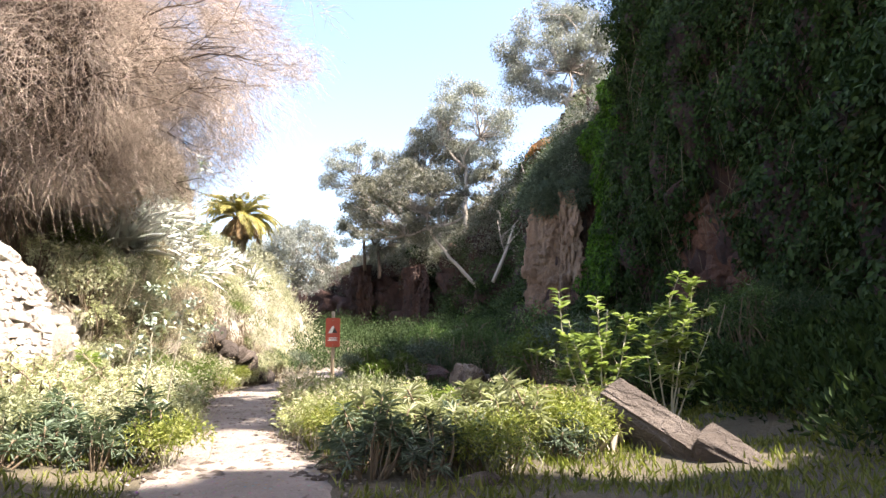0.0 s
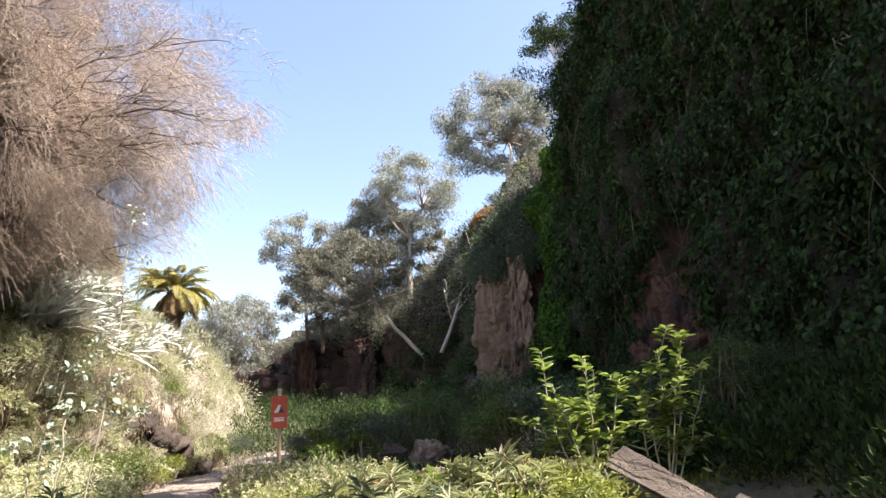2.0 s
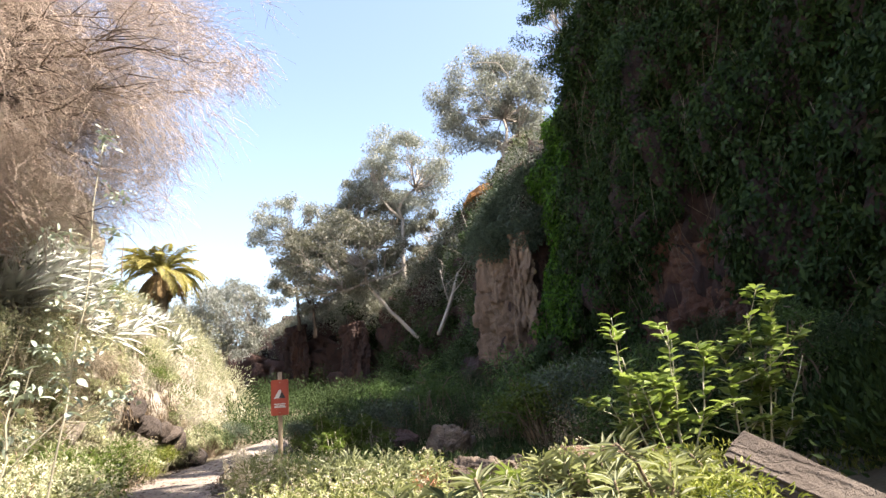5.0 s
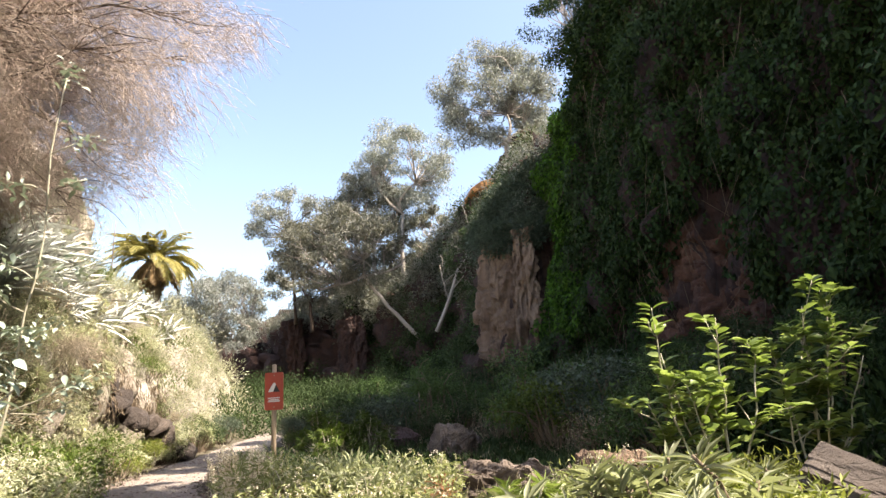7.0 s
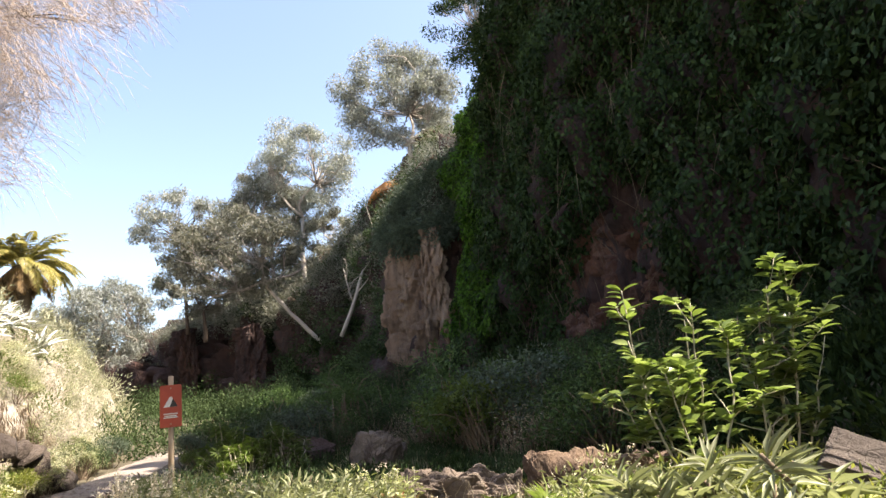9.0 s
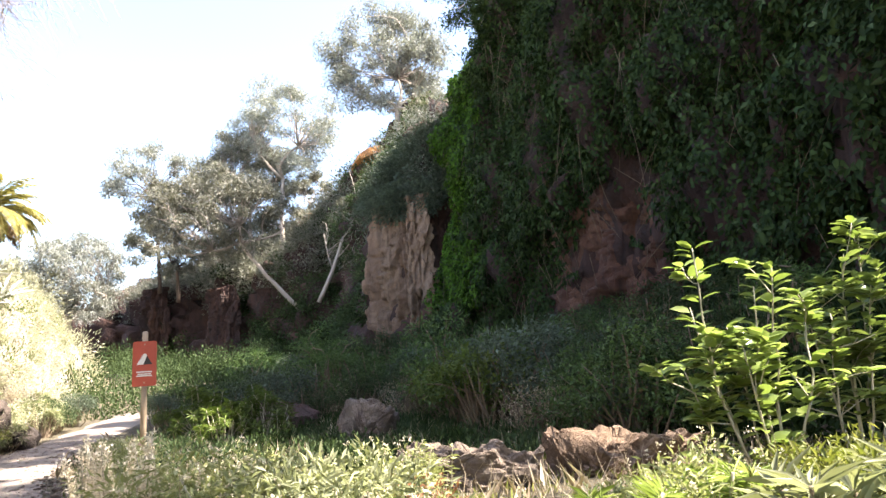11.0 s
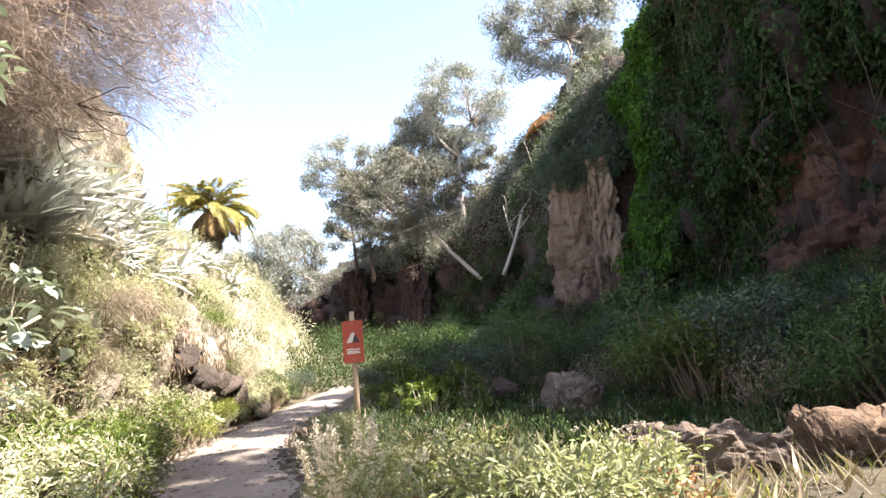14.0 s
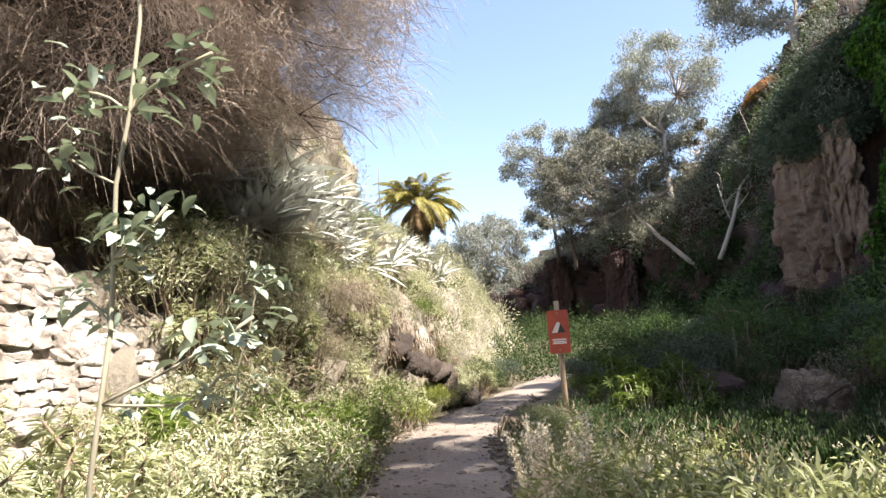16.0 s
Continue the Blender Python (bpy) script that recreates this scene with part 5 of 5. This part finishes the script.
def agave_parts(ob, seed, blades, ln):
    rng = np.random.default_rng(seed)
    for i in range(blades):
        g = Geo()
        az, el = i * 2.399, 0.25 + 1.15 * (i / blades) + rng.uniform(-0.1, 0.1)
        out = np.array([math.cos(az), math.sin(az), 0])
        t = np.linspace(0, 1, 7)
        l = ln * rng.uniform(0.8, 1.1) * (1 - 0.25 * i / blades)
        ang = el - 0.35 * t
        pts = out * 0.06 + np.stack([out[0] * np.cos(ang) * t, out[1] * np.cos(ang) * t, np.sin(ang) * t], 1) * l
        s = np.array([-math.sin(az), math.cos(az), 0])
        w = np.array([0.07, 0.085, 0.085, 0.075, 0.055, 0.03, 0.002]) * ln * 1.05
        nn = np.cross(np.gradient(pts, axis=0), s)
        nn = unit(nn) * -1
        th = w * 0.28
        v = np.stack([pts - s * w[:, None] + nn * th[:, None] * 0.8, pts, pts + s * w[:, None] + nn * th[:, None] * 0.8, pts - nn * th[:, None]], 1)
        q = []
        for a in range(6):
            for b in range(4):
                c = (b + 1) % 4
                q.append((a * 4 + b, a * 4 + c, a * 4 + 4 + c, a * 4 + 4 + b))
        g.put(v, quads=q)
        part("blade", g, M_AGAVE, ob, smooth=True)
    return ob


ag = agave_parts(thing("agave", "grey blue agave rosette on the dry bank", "agave", group="agaves on the bank"), 91, 22, 1.0)
spots = []
p, n = left.spots(68, 14.4, 20.8, 3.5, 5.6, rng)
spots += [tuple(q - m * 0.05) for q, m in zip(p, n)]
p, n = left.spots(9, 22, 30, 4.2, 6.4, rng)
spots += [tuple(q) for q in p]
for x, y, z in spots:
    s = rng.uniform(0.8, 1.35)
    c = copy_thing(ag, pose(x, y, z, rng.uniform(-10, 10), rng.uniform(5, 30), rng.uniform(0, 360)))
    c.scale = (s, s, s)
retire(ag)

# straw tuft hanging on the bank
g = Geo()
p = np.array([-6.55, 16.2, 2.75]) + rng.normal(size=(520, 3)) * [0.22, 0.35, 0.12]
strands(g, p, unit(rng.normal(size=p.shape) * 0.5 + [0.5, 0, 0.5]), rng.uniform(0.3, 0.6, 520), 0.005, 0.9, rng)
tagged(part("grass_tuft", g, M_DRY), "drooping tuft of dry straw grass on the bank", "grass", kind="stuff")

# ---- shrubs beside the path ----
def at_spots(make, spots, lo, hi):
    ob = make()
    set_out(ob, [on_ground(x, y) for x, y in spots], rng, lo, hi)
    retire(ob)


NEAR = "shrubs beside the path"
at_spots(lambda: rosette_parts(thing("spurge_shrub", "blue green spurge with whorls of narrow leaves", "shrub", group=NEAR), 401, 0.42, 0.85, 22, 30, 0.17, 0.024, M_BLUESHRUB, M_BROWNSTEM),
         [(0.35, 5.75), (1.0, 5.65), (0.7, 6.5), (1.4, 6.6), (1.6, 6.2), (-3.3, 7.2), (2.5, 7.2), (-3.9, 5.6)], 0.7, 1.15)
# The front spurges wear the darkened leaf in place of shade.
at_spots(lambda: rosette_parts(thing("spurge_shrub", "blue green spurge coloured darker as if shaded, with whorls of narrow leaves", "shrub", group=NEAR), 403, 0.4, 0.85, 19, 30, 0.17, 0.022, M_SPURGESHADE, M_BROWNSTEM),
         [(0.25, 5.1), (0.8, 4.95), (1.25, 5.2), (0.55, 5.45), (2.2, 6.2), (-3.05, 5.5), (-2.55, 5.35), (-3.5, 6.1), (-2.75, 6.05), (-3.3, 5.0), (0.0, 5.5), (1.0, 5.9), (1.55, 5.6), (-2.3, 5.8), (-3.9, 6.6)], 0.6, 0.95)
at_spots(lambda: rosette_parts(thing("spurge_shrub", "fresh green spurge with whorls of narrow leaves", "shrub", group=NEAR), 402, 0.4, 0.8, 30, 60, 0.14, 0.009, M_BUSH, M_STEM),
         [(0.85, 7.3), (1.6, 7.5), (2.1, 7.7), (-0.1, 8.4), (-4.3, 9.4), (-4.8, 10.6), (-5.2, 11.6), (-4.4, 8.1), (-5.4, 9.2), (-5.9, 10.6), (-4.9, 8.7), (-5.6, 12.7), (-6.0, 13.6), (-1.9, 21), (-1.0, 19.5)], 0.7, 1.1)
for k, (mat, label, sp) in enumerate((
        (M_NEARSHRUB, "yellow green shrub with small whitish flower heads", [(1.5, 7.7), (1.1, 7.5), (-0.75, 7.5), (-0.2, 7.1), (0.0, 8.0), (-1.1, 9.0), (-0.6, 9.6), (-1.4, 10.4), (0.1, 9.6), (-1.75, 11.6), (-0.9, 11.2), (-2.3, 13.3)]),
        (M_BLUESHRUB, "low leafy grey green shrub at the path's edge", [(0.2, 6.9), (-0.3, 8.6), (1.3, 7.9), (-2.0, 12.4), (-4.0, 7.0), (-3.2, 8.3), (-3.9, 7.9), (-3.4, 5.0), (-4.3, 6.4), (-2.5, 14.5), (-3.0, 16)]),
        (M_GRASS, "low bright green herb clump by the path", [(-0.2, 6.3), (0.2, 6.1), (-0.55, 6.95), (1.9, 7.0), (2.3, 6.5), (3.0, 8.0), (1.4, 5.2), (-2.0, 5.7), (-6.6, 19.6), (-6.3, 18.5), (-6.7, 21.2)]))):
    def make():
        ob = thing("shrub", label, "shrub", group=NEAR)
        return shrub_parts(ob, 420 + k, 0.5, 0.62, 9, 2300, 0.065, 0.017, mat, M_STEM, clumps=20, flowers=90 if k == 0 else 0, dead=35 if k == 0 else 8)
    at_spots(make, sp, 0.75, 1.2)

# green shrub with willow-like leaves behind the sign
def make():
    return rosette_parts(thing("shrub", "leafy bright green shrub in the shade near the sign", "shrub", group=NEAR), 440, 0.75, 1.25, 36, 30, 0.2, 0.035, M_MIDSHRUB, M_STEM)


at_spots(make, [(-1.4, 18.6), (-0.7, 19.2), (-1.9, 20.4)], 0.8, 1.1)

# spires of white flower buds beside the path
def spire_parts(ob, seed):
    rng = np.random.default_rng(seed)
    st, fo = Geo(), Geo()
    for k in range(7):
        e = np.array([rng.normal() * 0.16, rng.normal() * 0.16, rng.uniform(0.55, 0.9)])
        pts = branch_pts((e[0] * 0.3, e[1] * 0.3, -0.05), e, rng, 0.05)
        tube(st, pts, np.linspace(0.008, 0.004, 6), 5)
        f = rng.uniform(0.3, 1, 320)
        p = np.array([0, 0, 0]) + pts[0] + (pts[-1] - pts[0]) * f[:, None] + rng.normal(size=(320, 3)) * 0.018
        leaves(fo, p, rand_dirs(320, rng, 0.5), rand_dirs(320, rng), 0.055 * (1.2 - f * 0.7), 0.013, 0.1)
    part("branchwork", st, M_STEM, ob)
    part("bloom", fo, M_FLOWER, ob, "whitish flower buds")
    return ob


at_spots(lambda: spire_parts(thing("flower_spire", "pale plant with upright whitish flower spikes", "plant", group=NEAR), 450),
         [(-1.6, 9.6), (-1.42, 9.75), (-1.2, 9.7), (-1.75, 9.9)], 0.85, 1.1)

# leafy herbs in the sun before the boulders
def herb_parts(ob, seed, stems, h, ll, lw, mat):
    """Upright stems with opposite toothed-looking leaves, smaller towards the tip."""
    rng = np.random.default_rng(seed)
    st, fo = Geo(), Geo()
    for k in range(stems):
        e = np.array([rng.normal() * 0.2, rng.normal() * 0.2, h * rng.uniform(0.55, 1.05)])
        pts = branch_pts((e[0] * 0.4, e[1] * 0.4, -0.05), e, rng, 0.06, 7)
        tube(st, pts, np.linspace(0.007, 0.003, 7), 4)
        m = 34
        f = np.sort(rng.uniform(0.15, 1.0, m))
        i = np.minimum((f * 6).astype(int), 5)
        p = pts[i] + (pts[i + 1] - pts[i]) * (f * 6 - i)[:, None]
        ang = np.arange(m) * 2.1 + rng.uniform(0, 6)
        d = np.stack([np.cos(ang), np.sin(ang), np.full(m, 0.25)], 1) + rng.normal(size=(m, 3)) * 0.2
        broad_leaves(fo, p, d, np.array([0, 0, 1.0]) + rng.normal(size=(m, 3)) * 0.3, ll * (1.25 - 0.75 * f) * rng.uniform(0.7, 1.2, m), lw * (1.2 - 0.7 * f), 0.3)
    part("branchwork", st, M_STEM, ob)
    part("foliage", fo, mat, ob, smooth=True)
    return ob


at_spots(lambda: herb_parts(thing("herb", "leafy pale green herb with upright stems in the sun", "plant", group=NEAR), 460, 16, 0.72, 0.12, 0.05, M_NEARSHRUB),
         [(-1.2, 8.3), (-0.75, 9.0), (0.1, 9.3), (0.35, 9.2), (-1.0, 9.7), (0.5, 8.2), (1.7, 8.6), (-1.45, 9.3), (2.4, 8.4)], 0.5, 1.0)
at_spots(lambda: herb_parts(thing("herb", "fresh green broad-leaved herb beside the path", "plant", group=NEAR), 461, 12, 0.6, 0.15, 0.075, M_BLUESHRUB),
         [(-3.5, 8.9), (-3.0, 7.6), (-3.9, 8.6), (-4.4, 7.6), (-3.7, 6.7), (-4.8, 8.3), (-3.3, 6.4), (-4.9, 7.2), (-5.3, 8.4), (-4.3, 9.9)], 0.75, 1.15)

at_spots(lambda: shrub_parts(thing("dry_herb", "withered reddish brown herb among green ones", "plant", group=NEAR), 470, 0.3, 0.55, 9, 420, 0.05, 0.016, M_RUST, M_BROWNSTEM, clumps=12, dead=26),
         [(-1.35, 9.35), (-1.05, 9.15), (0.25, 8.7)], 0.8, 1.1)

# ---- the sunlit broad-leaved bush ----
def leafy_bush(base, tips, seed):
    rng = np.random.default_rng(seed)
    ob = thing("broadleaf_bush", "sunlit bush with glossy yellow green leaves by the slab", "bush", pose(*base))
    st, fo = Geo(), Geo()
    for t in tips:
        e = np.array(t) - np.array(base)
        pts = branch_pts((e[0] * 0.05, e[1] * 0.05, -0.1), e, rng, 0.06, 9)
        tube(st, pts, np.linspace(0.016, 0.005, 9), 6)
        sides = [(pts, 0.3, 34)]
        for k in range(4):
            i = rng.integers(3, 8)
            q = branch_pts(pts[i], pts[i] + rng.normal(size=3) * [0.22, 0.22, 0.1] + [0, 0, 0.22], rng, 0.08, 5)
            tube(st, q, np.linspace(0.007, 0.003, 5), 4)
            sides.append((q, 0.3, 15))
        for q, lo, m in sides:
            f = rng.uniform(lo, 1, m) ** 0.8
            i = np.minimum((f * (len(q) - 1)).astype(int), len(q) - 2)
            p = q[i] + (q[i + 1] - q[i]) * (f * (len(q) - 1) - i)[:, None]
            ax = unit(q[-1] - q[0])
            ang = rng.uniform(0, 2 * math.pi, m)
            out = np.stack([np.cos(ang), np.sin(ang), np.full(m, 0.35)], 1)
            d = unit(out + ax * 0.3)
            broad_leaves(fo, p + d * 0.015, d, np.array([0, 0, 1.0]) + rng.normal(size=(m, 3)) * 0.35, rng.uniform(0.11, 0.19, m), rng.uniform(0.06, 0.1, m), 0.3)
    part("branchwork", st, M_STEM, ob, "pale slender stems")
    part("foliage", fo, M_BUSH, ob, smooth=True)
    return ob


leafy_bush(on_ground(3.2, 8.95), [(2.6, 8.8, 1.88), (2.8, 9.2, 1.45), (3.15, 8.6, 1.72), (3.4, 9.1, 1.6), (3.7, 8.9, 1.45), (2.75, 8.6, 1.1), (3.3, 9.3, 1.2), (2.5, 9.0, 0.95)], 501)
leafy_bush(on_ground(4.25, 9.15), [(4.85, 9.24, 2.08), (4.35, 9.0, 1.85), (4.1, 9.3, 1.55), (4.6, 9.0, 1.6), (5.0, 9.1, 1.3), (3.95, 8.9, 1.2), (4.5, 9.4, 1.35)], 502)


# ---- tree tobacco ----
def tobacco(label, stem, clusters, seed, r=0.022, size=0.13):
    """A thin pale stalk with leaf bunches on side shoots."""
    rng = np.random.default_rng(seed)
    stem = np.array(stem, float)
    ob = thing("tree_tobacco", label, "plant", pose(*stem[0]))
    st, fo = Geo(), Geo()
    loc = stem - stem[0]
    t = np.linspace(0, len(loc) - 1, 16)
    pts = np.stack([np.interp(t, np.arange(len(loc)), loc[:, k]) for k in range(3)], 1)
    pts[:, :2] += np.array([[0.012 * math.sin(k * 1.3), 0.012 * math.cos(k * 1.7)] for k in range(16)])
    tube(st, pts, np.linspace(r, r * 0.45, 16), 7)
    for f, off, m in clusters:
        m = int(m * 1.5)
        b = pts[min(int(f * 15), 15)]
        e = b + np.array(off)
        if np.linalg.norm(off) > 0.05:
            tube(st, branch_pts(b, e, rng, 0.08, 6), np.linspace(r * 0.4, 0.005, 6), 5)
        p = e + rng.normal(size=(m, 3)) * 0.05 - np.array(off) * rng.uniform(0, 0.3, (m, 1))
        d = unit(rng.normal(size=(m, 3)) * [1, 1, 0.35] + [0, 0, -0.05])
        broad_leaves(fo, p, d, np.array([0, 0, 1.0]) + rng.normal(size=(m, 3)) * 0.3, rng.uniform(0.6, 1.2, m) * size, rng.uniform(0.3, 0.55, m) * size, 0.35)
    part("stalk", st, M_STEM, ob, "thin pale woody stalk", True)
    part("foliage", fo, M_TOBACCO, ob, smooth=True)
    return ob


tobacco("tall tree tobacco with a thin pale stalk by the path", [(-2.62, 6.85, -0.25), (-2.42, 6.7, 0.9), (-2.28, 6.65, 1.9), (-2.2, 6.6, 3.3)],
        [(0.71, (-0.22, 0, 0.12), 16), (0.69, (0.28, 0, 0.12), 16), (0.67, (0.05, 0, 0.1), 10), (0.61, (-0.2, 0, 0.12), 12), (0.583, (0.08, 0, 0.08), 22), (0.593, (0.18, 0, 0.12), 9),
         (0.53, (-0.1, 0, 0.1), 16), (0.45, (0.45, 0.05, 0.2), 30), (0.433, (0.34, 0.05, 0.05), 9), (0.8, (0.22, 0, 0.1), 14), (0.83, (-0.25, 0, 0.1), 12), (0.92, (0.2, 0, 0.1), 12), (1.0, (0, 0, 0.02), 16)], 601, 0.0095, 0.07)
tobacco("young tree tobacco with broad grey green leaves", [(-2.45, 5.95, -0.3), (-2.38, 5.95, 0.5), (-2.33, 5.93, 1.28)],
        [(0.45, (0.12, 0, 0.08), 8), (0.6, (-0.12, 0.1, 0.1), 9), (0.7, (0.42, 0.04, 0.44), 5), (0.82, (-0.1, 0, 0.06), 10), (1.0, (0, 0, 0.02), 14)], 602, 0.012, 0.11)
tobacco("young tree tobacco among the spurges on the verge", [(-4.6, 9.0, -0.1), (-4.55, 9.0, 0.6), (-4.5, 9.0, 1.1)], [(0.5, (0.1, 0, 0.1), 9), (0.8, (-0.12, 0, 0.1), 9), (1.0, (0, 0, 0.02), 12)], 603, 0.012, 0.12)
tobacco("tree tobacco with grey green leaves below the wall", [(-5.6, 11.4, 0.1), (-5.4, 11.3, 1.2), (-5.0, 11.2, 2.3)],
        [(0.7, (0.2, 0, 0.2), 14), (0.85, (-0.2, 0, 0.2), 14), (1.0, (0, 0, 0.05), 22), (0.95, (0.3, 0, 0.1), 16), (0.55, (0.3, 0, -0.1), 9)], 604, 0.016, 0.14)

g = Geo()
tube(g, [(0, 0, -0.4), (0.03, 0, 0.8), (0.02, 0, 1.7), (0.05, 0, 2.6)], [0.03, 0.026, 0.02, 0.012], 6)
stalk = part("agave_stalk", g, M_BROWNSTEM, smooth=True)
q, _ = bank_point(left, 26.0, 6.2)
stalk.matrix_basis = pose(*q)
tagged(stalk, "thin dead agave flower stalk on the bank", "plant")

# ---- grass, straw, pebbles ----
def grass(name, label, count, box, mat, seed, h, keep, w=0.012):
    rng = np.random.default_rng(seed)
    x, y = rng.uniform(box[0], box[1], count), rng.uniform(box[2], box[3], count)
    m = np.array([keep(a, b) for a, b in zip(x, y)])
    x, y = x[m], y[m]
    p = np.array([(a, b, ground_z(a, b) - 0.01) for a, b in zip(x, y)])
    g = Geo()
    d = unit(rng.normal(size=p.shape) * [0.35, 0.35, 0] + [0, 0, 1])
    leaves(g, p, d, rng.normal(size=p.shape), h * rng.uniform(0.5, 1.3, len(p)), w, 0.35)
    return tagged(part(name, g, mat), label, "grass", kind="stuff")


def off_path(x, y):
    return abs(x - path_x(y)) > 0.95 + 0.3 * noise.noise(Vector((x, y, 0)))


grass("grass", "short green grass beside the slab and path", 26000, (-6, 6.5, 3.5, 14), M_GRASS, 701, 0.12, lambda x, y: off_path(x, y) and noise.noise(Vector((x * 0.7, y * 0.7, 1))) > -0.25)
grass("grass", "dry straw grass along the verge", 8000, (-8, 4.5, 6.5, 26), M_DRY, 703, 0.3, lambda x, y: off_path(x, y) and noise.noise(Vector((x * 0.9, y * 0.9, 5))) > 0.12, 0.008)
g = Geo()
n = 150
p = np.stack([rng.uniform(0.6, 4.4, n), rng.uniform(10.0, 10.9, n), np.full(n, -0.15)], 1)
strands(g, p, unit(rng.normal(size=(n, 3)) * [0.5, 0.4, 0.1] + [0, 0, 1]), rng.uniform(0.2, 0.6, n), 0.0045, 0.22, rng)
tagged(part("straw", g, M_DRY), "dry bent straw stalks before the boulders", "grass", kind="stuff")
g = Geo()
n = 240
p = np.stack([rng.uniform(2.3, 3.4, n), rng.uniform(8.3, 9.3, n), np.full(n, -0.15)], 1)
strands(g, p, unit(rng.normal(size=(n, 3)) * [0.5, 0.5, 0.2] + [0, 0, 0.8]), rng.uniform(0.3, 0.9, n), 0.005, 0.25, rng)
tagged(part("straw", g, M_DRY), "tangled brown dead stalks under the bush", "grass", kind="stuff")
g = Geo()
ico = bmesh.new()
bmesh.ops.create_icosphere(ico, subdivisions=1, radius=1)
iv = np.array([v.co for v in ico.verts])
it = np.array([[v.index for v in f.verts] for f in ico.faces])
ico.free()
for k in range(1500):
    y = rng.uniform(3, 24)
    o = rng.normal() * 0.75 if k % 3 else rng.choice([-1, 1]) * rng.uniform(0.8, 1.15)
    x = path_x(y) + o
    s = 0.012 + 0.03 * rng.random() ** 4 + (0.012 if abs(o) > 0.8 else 0)
    g.put(iv * rng.uniform(0.6, 1.2, (12, 1)) * [s, s * rng.uniform(0.7, 1.3), s * 0.6] + [x, y, ground_z(x, y) + 0.03 * (abs(o) < 0.9)], tris=it)
tagged(part("pebbles", g, M_PATH), "small pale loose stones on the path", "stones", kind="stuff")
g = Geo()
for k in range(1100):
    y = 5 + 20 * rng.random() ** 1.3
    o = rng.uniform(-1.05, 1.05)
    x = path_x(y) + o
    s = 0.025 + 0.06 * rng.random() ** 3
    g.put(iv * rng.uniform(0.7, 1.2, (12, 1)) * [s, s * rng.uniform(0.7, 1.4), s * 0.5] + [x, y, ground_z(x, y) + 0.012], tris=it)
tagged(part("path_stones", g, M_BOULDER), "half-buried grey brown stones in the path", "stones", kind="stuff")
